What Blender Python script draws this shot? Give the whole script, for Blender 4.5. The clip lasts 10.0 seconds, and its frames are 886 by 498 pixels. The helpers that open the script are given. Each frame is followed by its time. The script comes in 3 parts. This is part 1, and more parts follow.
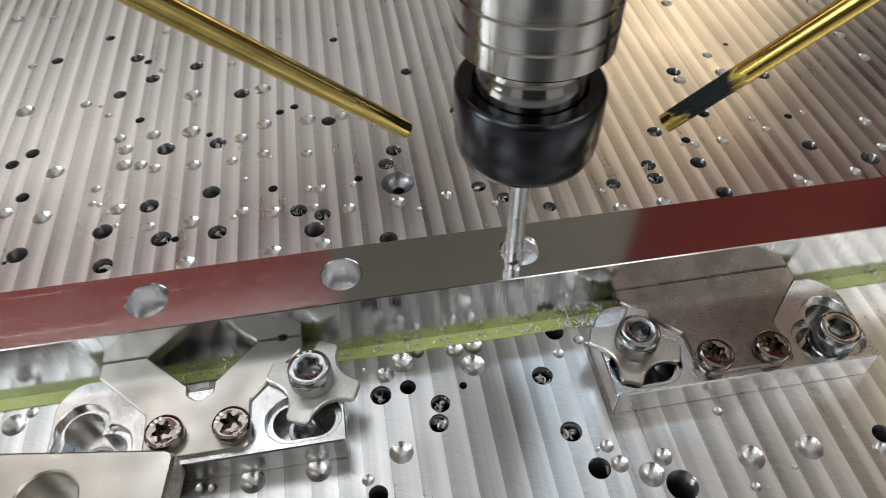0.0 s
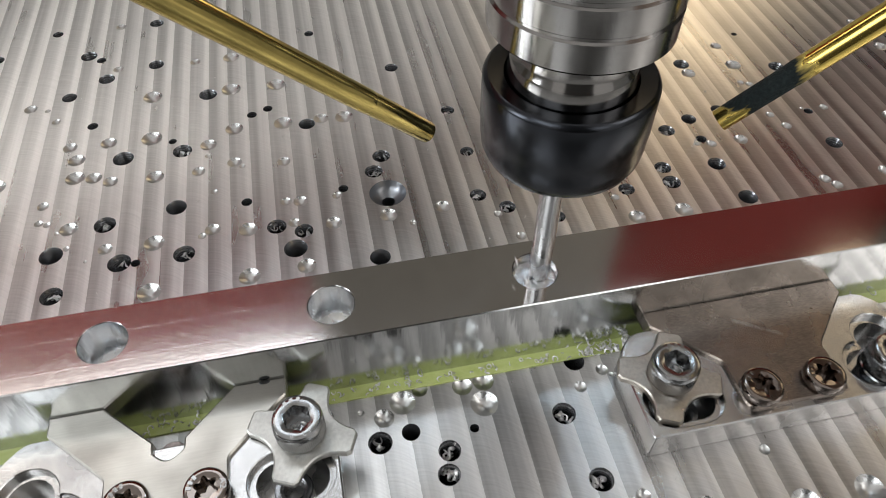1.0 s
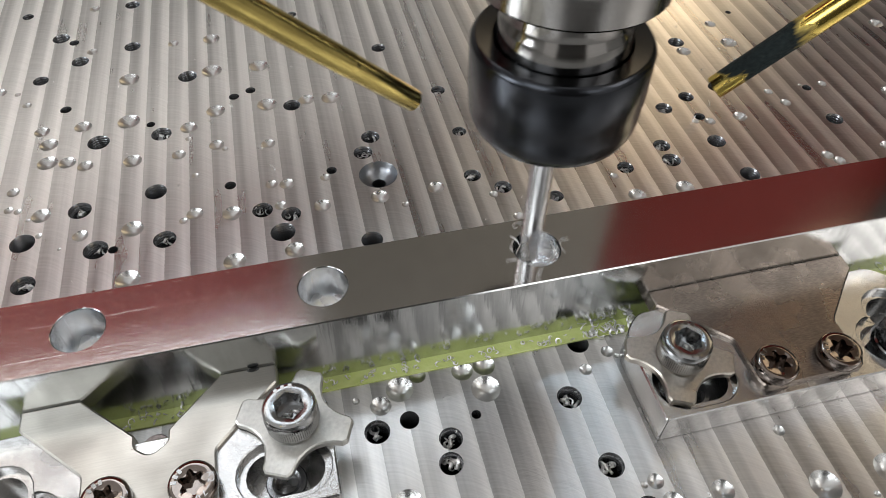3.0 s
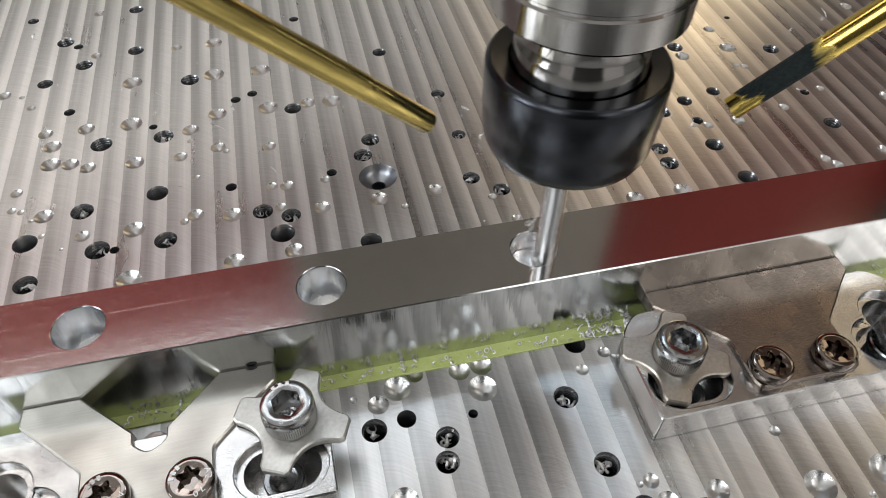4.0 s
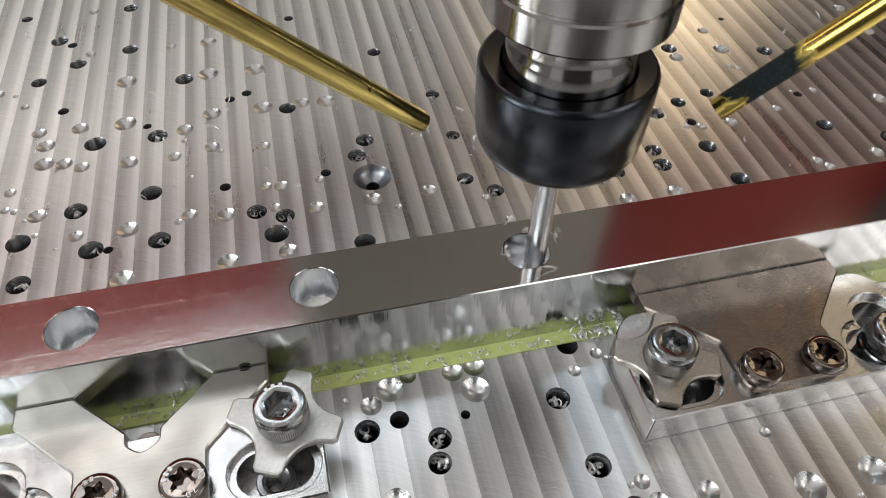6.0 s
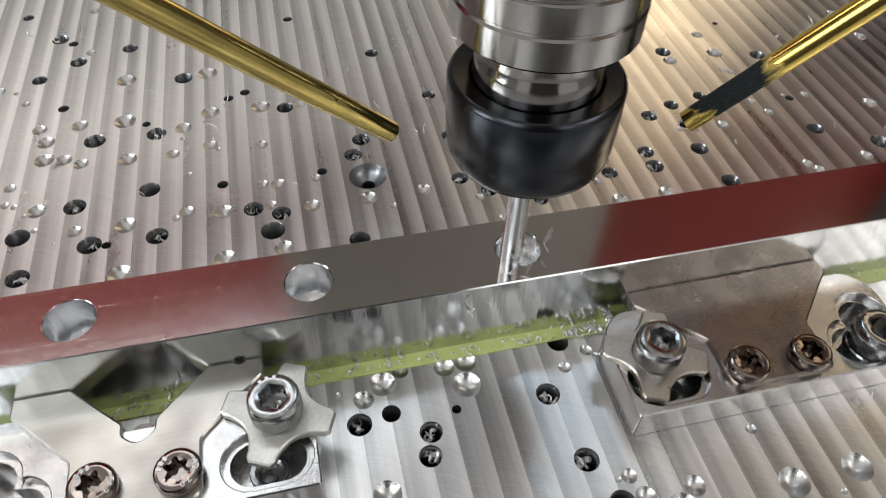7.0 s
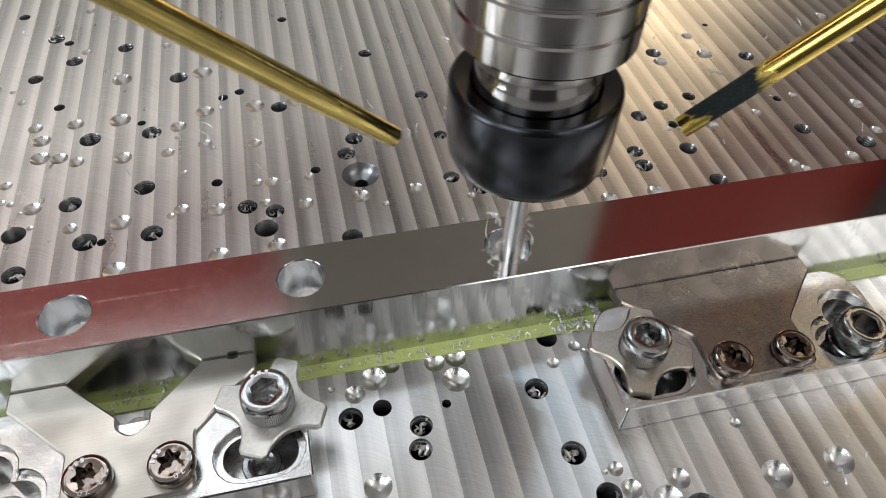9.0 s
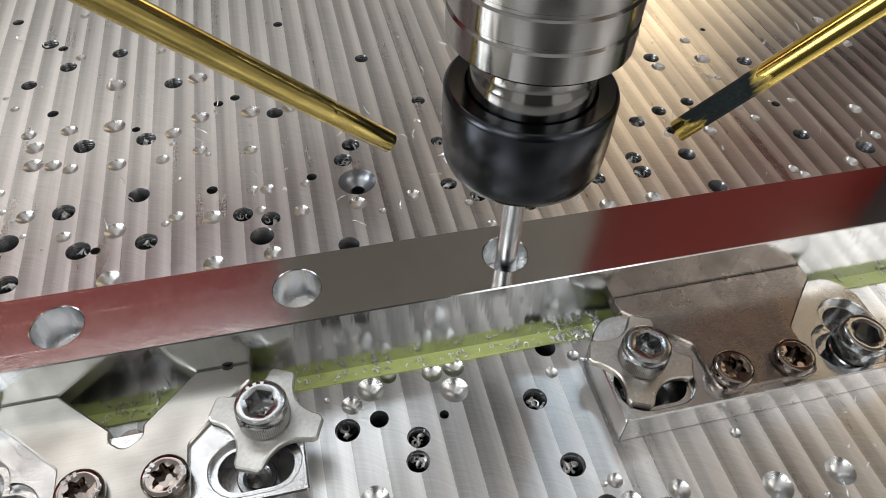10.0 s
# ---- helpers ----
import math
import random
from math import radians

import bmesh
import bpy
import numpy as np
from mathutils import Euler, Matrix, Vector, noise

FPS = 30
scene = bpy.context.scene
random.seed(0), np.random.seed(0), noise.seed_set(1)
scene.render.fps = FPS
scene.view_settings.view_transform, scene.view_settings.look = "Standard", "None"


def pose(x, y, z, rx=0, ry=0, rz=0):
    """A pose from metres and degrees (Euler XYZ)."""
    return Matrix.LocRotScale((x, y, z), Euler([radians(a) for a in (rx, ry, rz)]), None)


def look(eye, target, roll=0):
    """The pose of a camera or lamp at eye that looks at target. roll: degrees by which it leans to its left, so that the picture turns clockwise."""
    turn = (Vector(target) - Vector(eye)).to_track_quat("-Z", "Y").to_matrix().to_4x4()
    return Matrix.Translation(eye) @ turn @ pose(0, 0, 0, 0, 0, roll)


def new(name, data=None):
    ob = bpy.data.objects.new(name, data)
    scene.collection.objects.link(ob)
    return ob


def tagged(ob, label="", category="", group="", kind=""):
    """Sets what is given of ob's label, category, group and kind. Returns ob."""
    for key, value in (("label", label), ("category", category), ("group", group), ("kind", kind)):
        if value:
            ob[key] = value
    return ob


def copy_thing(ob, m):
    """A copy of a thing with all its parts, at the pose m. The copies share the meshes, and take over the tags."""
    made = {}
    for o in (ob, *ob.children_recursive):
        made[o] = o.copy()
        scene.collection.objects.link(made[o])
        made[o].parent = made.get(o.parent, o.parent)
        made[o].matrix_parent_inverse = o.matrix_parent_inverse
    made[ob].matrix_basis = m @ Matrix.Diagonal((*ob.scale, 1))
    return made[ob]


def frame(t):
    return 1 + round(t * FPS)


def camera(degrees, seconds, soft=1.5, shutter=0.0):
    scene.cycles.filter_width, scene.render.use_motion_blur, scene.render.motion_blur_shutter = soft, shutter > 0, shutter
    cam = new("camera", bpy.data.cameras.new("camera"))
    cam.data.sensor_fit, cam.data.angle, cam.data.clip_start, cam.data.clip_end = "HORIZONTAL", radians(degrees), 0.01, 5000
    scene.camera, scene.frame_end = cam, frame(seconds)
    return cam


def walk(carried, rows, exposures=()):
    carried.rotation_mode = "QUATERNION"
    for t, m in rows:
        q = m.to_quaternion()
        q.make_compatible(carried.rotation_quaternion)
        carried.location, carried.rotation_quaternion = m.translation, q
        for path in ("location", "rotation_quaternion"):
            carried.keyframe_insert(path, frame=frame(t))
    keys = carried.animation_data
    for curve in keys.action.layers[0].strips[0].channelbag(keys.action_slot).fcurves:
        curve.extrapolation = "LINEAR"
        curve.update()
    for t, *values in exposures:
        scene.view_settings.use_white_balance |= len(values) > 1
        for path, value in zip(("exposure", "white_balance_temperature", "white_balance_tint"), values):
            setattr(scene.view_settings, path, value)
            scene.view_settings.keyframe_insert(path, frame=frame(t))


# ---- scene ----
CM = 0.01  # the plan below is in centimetres
cam = camera(63.97, 10.0, 0.75, 0.5)
PATH = [  # seconds, eye, target, roll
    (0, (0.808, -11.228, 15.364), (1.0067, -9.9234, 13.8604), -1.10),
    (0.1, (0.791, -10.956, 15.210), (1.0023, -9.6649, 13.6971), -0.95),
    (0.2, (0.775, -10.684, 15.057), (0.9946, -9.3987, 13.5401), -0.80),
    (0.3, (0.758, -10.412, 14.903), (0.9866, -9.1251, 13.3892), -0.65),
    (0.4, (0.742, -10.140, 14.750), (0.9773, -8.8514, 13.2382), -0.50),
    (0.5, (0.725, -9.868, 14.596), (0.9674, -8.5803, 13.0850), -0.35),
    (0.6, (0.665, -9.726, 14.481), (0.9184, -8.4484, 12.9631), -0.23),
    (0.7, (0.604, -9.583, 14.366), (0.8660, -8.3172, 12.8403), -0.11),
    (0.8, (0.544, -9.441, 14.251), (0.8133, -8.1797, 12.7226), 0.00),
    (0.9, (0.483, -9.298, 14.136), (0.7566, -8.0302, 12.6143), 0.12),
    (1, (0.423, -9.156, 14.021), (0.6989, -7.8763, 12.5095), 0.24),
    (1.1, (0.365, -9.100, 13.919), (0.6447, -7.8183, 12.4100), 0.33),
    (1.2, (0.307, -9.044, 13.817), (0.5898, -7.7698, 12.3025), 0.43),
    (1.3, (0.250, -8.989, 13.716), (0.5376, -7.7243, 12.1929), 0.52),
    (1.4, (0.192, -8.933, 13.614), (0.4843, -7.6685, 12.0918), 0.62),
    (1.5, (0.134, -8.877, 13.512), (0.4332, -7.6011, 12.0008), 0.71),
    (1.6, (0.127, -8.875, 13.468), (0.4311, -7.5865, 11.9685), 0.76),
    (1.7, (0.119, -8.873, 13.423), (0.4246, -7.5751, 11.9327), 0.81),
    (1.8, (0.112, -8.872, 13.379), (0.4187, -7.5761, 11.8862), 0.86),
    (1.9, (0.104, -8.870, 13.334), (0.4162, -7.5841, 11.8344), 0.91),
    (2, (0.097, -8.868, 13.290), (0.4109, -7.5915, 11.7827), 0.96),
    (2.1, (0.100, -8.861, 13.256), (0.4175, -7.5875, 11.7469), 0.99),
    (2.2, (0.103, -8.854, 13.222), (0.4196, -7.5762, 11.7164), 1.03),
    (2.3, (0.107, -8.847, 13.188), (0.4243, -7.5605, 11.6901), 1.06),
    (2.4, (0.110, -8.840, 13.154), (0.4316, -7.5554, 11.6554), 1.10),
    (2.5, (0.113, -8.833, 13.120), (0.4336, -7.5551, 11.6154), 1.13),
    (2.6, (0.121, -8.854, 13.119), (0.4446, -7.5900, 11.6041), 1.11),
    (2.7, (0.128, -8.876, 13.119), (0.4542, -7.6120, 11.6033), 1.10),
    (3.8, (0.213, -9.110, 13.111), (0.5321, -7.8149, 11.6221), 0.93),
    (3.9, (0.220, -9.132, 13.111), (0.5423, -7.8420, 11.6171), 0.92),
    (4, (0.228, -9.153, 13.110), (0.5467, -7.8657, 11.6137), 0.90),
    (4.1, (0.228, -9.172, 13.101), (0.5484, -7.8771, 11.6120), 0.94),
    (4.2, (0.229, -9.192, 13.092), (0.5493, -7.8851, 11.6131), 0.98),
    (4.3, (0.229, -9.211, 13.084), (0.5482, -7.9025, 11.6057), 1.02),
    (4.4, (0.230, -9.231, 13.075), (0.5497, -7.9303, 11.5896), 1.06),
    (4.5, (0.230, -9.250, 13.066), (0.5510, -7.9605, 11.5715), 1.10),
    (4.6, (0.241, -9.218, 13.075), (0.5650, -7.9351, 11.5748), 1.12),
    (4.7, (0.253, -9.186, 13.083), (0.5768, -7.8992, 11.5867), 1.14),
    (4.8, (0.264, -9.154, 13.092), (0.5883, -7.8571, 11.6038), 1.16),
    (4.9, (0.276, -9.122, 13.100), (0.5977, -7.8243, 11.6125), 1.18),
    (5, (0.287, -9.090, 13.109), (0.6086, -7.7998, 11.6143), 1.20),
    (5.1, (0.281, -9.071, 13.119), (0.6090, -7.7932, 11.6149), 1.22),
    (5.2, (0.275, -9.052, 13.129), (0.6040, -7.7821, 11.6183), 1.25),
    (5.3, (0.269, -9.032, 13.138), (0.5984, -7.7583, 11.6321), 1.27),
    (5.4, (0.263, -9.013, 13.148), (0.5906, -7.7292, 11.6502), 1.30),
    (5.5, (0.257, -8.994, 13.158), (0.5814, -7.7046, 11.6641), 1.32),
    (5.6, (0.264, -9.022, 13.168), (0.5921, -7.7352, 11.6728), 1.36),
    (5.7, (0.271, -9.050, 13.178), (0.6003, -7.7751, 11.6729), 1.41),
    (6.8, (0.346, -9.360, 13.288), (0.6787, -8.0626, 11.8018), 1.89),
    (6.9, (0.353, -9.388, 13.298), (0.6876, -8.0916, 11.8115), 1.94),
    (7, (0.360, -9.416, 13.308), (0.6927, -8.1302, 11.8120), 1.98),
    (7.1, (0.361, -9.371, 13.306), (0.6989, -8.0965, 11.8018), 2.00),
    (7.2, (0.362, -9.326, 13.304), (0.7007, -8.0513, 11.8003), 2.03),
    (7.3, (0.364, -9.280, 13.303), (0.7024, -7.9988, 11.8052), 2.05),
    (7.4, (0.365, -9.235, 13.301), (0.7023, -7.9470, 11.8090), 2.08),
    (7.5, (0.366, -9.190, 13.299), (0.7013, -7.9050, 11.8042), 2.10),
    (7.6, (0.371, -9.188, 13.300), (0.7100, -7.9161, 11.7949), 2.11),
    (7.7, (0.376, -9.185, 13.302), (0.7159, -7.9216, 11.7898), 2.11),
    (7.8, (0.380, -9.183, 13.303), (0.7203, -7.9193, 11.7909), 2.12),
    (7.9, (0.385, -9.180, 13.305), (0.7219, -7.9064, 11.8003), 2.12),
    (8, (0.390, -9.178, 13.306), (0.7256, -7.8938, 11.8101), 2.13),
    (8.1, (0.386, -9.236, 13.317), (0.7249, -7.9487, 11.8238), 2.17),
    (8.2, (0.383, -9.294, 13.327), (0.7217, -8.0102, 11.8312), 2.22),
    (8.3, (0.379, -9.351, 13.338), (0.7211, -8.0749, 11.8366), 2.26),
    (8.4, (0.376, -9.409, 13.348), (0.7168, -8.1337, 11.8461), 2.31),
    (8.5, (0.372, -9.467, 13.359), (0.7131, -8.1820, 11.8648), 2.35),
    (8.6, (0.384, -9.506, 13.377), (0.7251, -8.2057, 11.8957), 2.36),
    (8.7, (0.397, -9.544, 13.395), (0.7356, -8.2370, 11.9197), 2.36),
    (8.8, (0.409, -9.583, 13.413), (0.7483, -8.2810, 11.9331), 2.37),
    (8.9, (0.422, -9.621, 13.431), (0.7628, -8.3327, 11.9401), 2.37),
    (9, (0.434, -9.660, 13.449), (0.7765, -8.3758, 11.9546), 2.38),
    (9.1, (0.440, -9.623, 13.457), (0.7869, -8.3371, 11.9644), 2.39),
    (9.2, (0.446, -9.586, 13.464), (0.7913, -8.2920, 11.9783), 2.41),
    (9.3, (0.452, -9.548, 13.472), (0.7985, -8.2489, 11.9912), 2.42),
    (9.4, (0.458, -9.511, 13.479), (0.8037, -8.2152, 11.9955), 2.44),
    (9.5, (0.464, -9.474, 13.487), (0.8115, -8.1883, 11.9944), 2.45),
    (9.6, (0.467, -9.467, 13.479), (0.8196, -8.1921, 11.9781), 2.47),
    (9.7, (0.470, -9.460, 13.471), (0.8220, -8.1872, 11.9679), 2.49),
    (9.8, (0.474, -9.452, 13.462), (0.8264, -8.1729, 11.9662), 2.50),
    (9.9, (0.477, -9.445, 13.454), (0.8288, -8.1605, 11.9624), 2.52),
    (10, (0.480, -9.438, 13.446), (0.8310, -8.1531, 11.9543), 2.54),
]
walk(cam, [(t, look(Vector(e) * CM, Vector(g) * CM, r)) for t, e, g, r in PATH], [(0, -0.16), (1.0, -0.08), (2.0, 0.0), (10.0, 0.0)])


# ---- world and lamps: a dim workshop, unseen area lamps added for brightness and reflections ----
world = bpy.data.worlds.new("workshop")
scene.world = world
world.use_nodes = True
world.node_tree.nodes["Background"].inputs[0].default_value = (1.0, 0.97, 0.94, 1)
world.node_tree.nodes["Background"].inputs[1].default_value = 0.62


def area_lamp(name, at, to, sx, sy, watts, colour):
    d = bpy.data.lights.new(name, "AREA")
    d.shape, d.size, d.size_y, d.energy, d.color = "RECTANGLE", sx * CM, sy * CM, watts, colour
    ob = new(name, d)
    ob.matrix_world = look(Vector(at) * CM, Vector(to) * CM)
    return ob


# unseen panels, placed where the plate and the nut reflect something bright
area_lamp("led_panel_back", (-26, 84, 74), (-4, 4, 0), 100, 74, 5.0, (1.0, 0.95, 0.885))
area_lamp("led_panel_warm", (43, 66, 30), (8, 4, 0), 22, 30, 0.42, (1.0, 0.76, 0.46))
area_lamp("led_panel_right", (82, 34, 58), (8, 0, 4), 30, 38, 0.6, (1.0, 0.82, 0.56))
area_lamp("led_panel_top", (-6, 42, 80), (2, -2, 0), 56, 18, 0.75, (0.84, 0.92, 1.0))
# added cool lamp that makes the bluish patch beside the bar
area_lamp("led_spot_cool", (25, 40, 77), (5, -2, 0), 10, 12, 0.34, (0.58, 0.80, 1.0))
area_lamp("led_panel_side", (-70, -10, 34), (0, 0, 3), 26, 34, 2.6, (0.90, 0.95, 1.0))
# three unseen lamps added to brighten the bar's side and its front edge
area_lamp("door_window_west", (-76, -70, 96), (-2, 0, 2), 56, 50, 2.9, (0.90, 0.96, 1.0))
area_lamp("door_window_east", (36, -74, 58), (4, 0, 2), 28, 26, 0.34, (0.94, 0.98, 1.0))
area_lamp("side_window", (106, -58, 92), (10, -2, 2), 54, 50, 2.9, (1.0, 0.98, 0.95))
scene.view_settings.exposure = 0.40

# ---- materials ----


def shader(name, colour, rough, metal=1.0):
    m = bpy.data.materials.new(name)
    m.use_nodes = True
    b = m.node_tree.nodes["Principled BSDF"]
    b.inputs["Base Color"].default_value = (*colour, 1)
    b.inputs["Roughness"].default_value = rough
    b.inputs["Metallic"].default_value = metal
    return m, m.node_tree, b


def coords(nt, scale, rot=0.0):
    tc, mp = nt.nodes.new("ShaderNodeTexCoord"), nt.nodes.new("ShaderNodeMapping")
    mp.inputs["Scale"].default_value = scale
    mp.inputs["Rotation"].default_value = (0, 0, rot)
    nt.links.new(tc.outputs["Object"], mp.inputs["Vector"])
    return mp.outputs[0]


def noise_at(nt, scale, size, detail=3.0):
    n = nt.nodes.new("ShaderNodeTexNoise")
    n.inputs["Scale"].default_value, n.inputs["Detail"].default_value = size, detail
    nt.links.new(coords(nt, scale), n.inputs["Vector"])
    return n.outputs[0]


def ramp(nt, fac, lo, hi, a=0.3, b=0.7):
    r = nt.nodes.new("ShaderNodeMapRange")
    r.inputs["From Min"].default_value, r.inputs["From Max"].default_value = a, b
    r.inputs["To Min"].default_value, r.inputs["To Max"].default_value = lo, hi
    nt.links.new(fac, r.inputs["Value"])
    return r.outputs[0]


def tint(nt, fac, c1, c2):
    mx = nt.nodes.new("ShaderNodeMix")
    mx.data_type = "RGBA"
    mx.inputs["A"].default_value, mx.inputs["B"].default_value = (*c1, 1), (*c2, 1)
    nt.links.new(fac, mx.inputs["Factor"])
    return mx.outputs["Result"]


def bump(nt, b, height, metres, first=None):
    n = nt.nodes.new("ShaderNodeBump")
    n.inputs["Strength"].default_value, n.inputs["Distance"].default_value = 1.0, metres
    nt.links.new(height, n.inputs["Height"])
    if first:
        nt.links.new(first, n.inputs["Normal"])
    nt.links.new(n.outputs[0], b.inputs["Normal"])
    return n.outputs[0]


def metal(name, colour, rough, grain=(400, 400, 400), depth=4e-6, spread=0.08, dark=0.85):
    """Machined metal: grain, patchy gloss and faint stains."""
    m, nt, b = shader(name, colour, rough)
    fine, broad = noise_at(nt, grain, 4.0), noise_at(nt, (90, 90, 90), 1.0, 5.0)
    nt.links.new(ramp(nt, broad, rough - spread, rough + spread), b.inputs["Roughness"])
    both = nt.nodes.new("ShaderNodeMath")
    both.operation = "MULTIPLY_ADD"
    both.inputs[1].default_value = 1.3
    nt.links.new(fine, both.inputs[0])
    nt.links.new(ramp(nt, broad, -0.6, 0.3), both.inputs[2])
    nt.links.new(tint(nt, both.outputs[0], colour, tuple(c * dark for c in colour)), b.inputs["Base Color"])
    bump(nt, b, fine, depth)
    return m


def plate_material():
    """Face-milled aluminium: passes along y, fine feed arcs across them."""
    m, nt, b = shader("milled_aluminium", (0.78, 0.77, 0.75), 0.3)
    feed = noise_at(nt, (350, 2400, 1), 1.0, 2.0)
    mp = nt.nodes.new("ShaderNodeVectorMath")
    mp.operation = "MULTIPLY_ADD"
    mp.inputs[1].default_value = (0.00035, 0, 0)
    nt.links.new(feed, mp.inputs[0])
    nt.links.new(coords(nt, (1, 0.012, 1)), mp.inputs[2])
    w = nt.nodes.new("ShaderNodeTexWave")
    w.wave_type, w.bands_direction, w.wave_profile = "BANDS", "X", "SAW"
    w.inputs["Scale"].default_value = 0.314 / 0.0060
    w.inputs["Distortion"].default_value, w.inputs["Detail"].default_value = 3.0, 0.0
    w.inputs["Detail Scale"].default_value = 0.5
    nt.links.new(mp.outputs[0], w.inputs["Vector"])
    streak = noise_at(nt, (420, 5, 1), 1.0, 3.0)
    mix = nt.nodes.new("ShaderNodeMath")
    mix.operation = "MULTIPLY_ADD"
    mix.inputs[1].default_value = 0.62
    nt.links.new(streak, mix.inputs[0])
    soft = nt.nodes.new("ShaderNodeMapRange")
    soft.interpolation_type = "SMOOTHSTEP"
    for k, v in (("From Min", 0.15), ("From Max", 0.95), ("To Min", 0.0), ("To Max", 0.42)):
        soft.inputs[k].default_value = v
    nt.links.new(w.outputs["Fac"], soft.inputs["Value"])
    nt.links.new(soft.outputs[0], mix.inputs[2])
    band = mix.outputs[0]
    first = bump(nt, b, w.outputs["Fac"], 0.00005)
    second = bump(nt, b, feed, 0.00003, first)
    # feed arcs: across each pass the marks run back in a bow
    sq, xyz, sep = (nt.nodes.new(n) for n in ("ShaderNodeMath", "ShaderNodeCombineXYZ", "ShaderNodeSeparateXYZ"))
    sq.operation = "POWER"
    sq.inputs[1].default_value = 2.0
    nt.links.new(w.outputs["Fac"], sq.inputs[0])
    bow = nt.nodes.new("ShaderNodeMath")
    bow.operation = "MULTIPLY_ADD"
    bow.inputs[1].default_value = 0.0035
    nt.links.new(coords(nt, (1, 1, 1)), sep.inputs[0])
    nt.links.new(sq.outputs[0], bow.inputs[0])
    nt.links.new(sep.outputs["Y"], bow.inputs[2])
    nt.links.new(sep.outputs["X"], xyz.inputs["X"])
    nt.links.new(bow.outputs[0], xyz.inputs["Y"])
    sc = nt.nodes.new("ShaderNodeVectorMath")
    sc.operation = "MULTIPLY"
    sc.inputs[1].default_value = (70, 2100, 1)
    nt.links.new(xyz.outputs[0], sc.inputs[0])
    arc = nt.nodes.new("ShaderNodeTexNoise")
    arc.inputs["Scale"].default_value, arc.inputs["Detail"].default_value = 1.0, 3.0
    nt.links.new(sc.outputs[0], arc.inputs["Vector"])
    bump(nt, b, arc.outputs[0], 0.00002, second)
    broad = noise_at(nt, (55, 30, 1), 1.0, 4.0)
    rr = nt.nodes.new("ShaderNodeMath")
    rr.operation = "ADD"
    nt.links.new(ramp(nt, band, 0.27, 0.36, 0.15, 0.75), rr.inputs[0])
    nt.links.new(ramp(nt, broad, -0.05, 0.06), rr.inputs[1])
    nt.links.new(rr.outputs[0], b.inputs["Roughness"])
    grit = nt.nodes.new("ShaderNodeMath")
    grit.operation = "MULTIPLY_ADD"
    grit.inputs[1].default_value = 0.4
    nt.links.new(arc.outputs[0], grit.inputs[0])
    nt.links.new(ramp(nt, band, -0.25, 0.75, 0.15, 0.78), grit.inputs[2])
    nt.links.new(tint(nt, grit.outputs[0], (0.42, 0.417, 0.412), (0.98, 0.97, 0.96)), b.inputs["Base Color"])
    return m


def tape_material():
    m, nt, b = shader("green_tape", (0.42, 0.62, 0.10), 0.25, 0.0)
    b.inputs["Transmission Weight"].default_value = 0.25
    nt.links.new(tint(nt, noise_at(nt, (200, 400, 200), 2.0, 4.0), (0.80, 0.86, 0.40), (0.62, 0.74, 0.20)), b.inputs["Base Color"])
    bump(nt, b, noise_at(nt, (700, 700, 700), 1.0, 3.0), 0.0002)
    return m


def nozzle_material():
    """Lacquered brass with a blackened, crusted stretch near the mouth of one of them."""
    m, nt, b = shader("crusted_brass", (0.80, 0.60, 0.16), 0.18)
    b.inputs["Specular IOR Level"].default_value = 0.3
    z = nt.nodes.new("ShaderNodeSeparateXYZ")
    nt.links.new(coords(nt, (100, 100, 100)), z.inputs[0])
    add = nt.nodes.new("ShaderNodeMath")
    add.operation = "ADD"
    nt.links.new(z.outputs["Z"], add.inputs[0])
    nt.links.new(ramp(nt, noise_at(nt, (420, 420, 120), 1.0, 6.0), -0.3, 0.3), add.inputs[1])
    up, down = ramp(nt, add.outputs[0], 0, 1, 0.3, 0.4), ramp(nt, add.outputs[0], 1, 0, 1.5, 1.75)
    mul = nt.nodes.new("ShaderNodeMath")
    mul.operation = "MULTIPLY"
    nt.links.new(up, mul.inputs[0])
    nt.links.new(down, mul.inputs[1])
    crust = tint(nt, noise_at(nt, (1500, 1500, 1500), 1.0, 3.0), (0.002, 0.004, 0.005), (0.035, 0.05, 0.05))
    mx = nt.nodes.new("ShaderNodeMix")
    mx.data_type = "RGBA"
    mx.inputs["A"].default_value = (0.80, 0.60, 0.16, 1)
    nt.links.new(crust, mx.inputs["B"])
    nt.links.new(mul.outputs[0], mx.inputs["Factor"])
    nt.links.new(mx.outputs["Result"], b.inputs["Base Color"])
    nt.links.new(ramp(nt, mul.outputs[0], 0.16, 0.7, 0, 1), b.inputs["Roughness"])
    nt.links.new(ramp(nt, mul.outputs[0], 1.0, 0.2, 0, 1), b.inputs["Metallic"])
    rough = nt.nodes.new("ShaderNodeMath")
    rough.operation = "MULTIPLY"
    nt.links.new(mul.outputs[0], rough.inputs[0])
    nt.links.new(noise_at(nt, (1400, 1400, 1400), 1.0, 4.0), rough.inputs[1])
    bump(nt, b, rough.outputs[0], 0.0006)
    return m


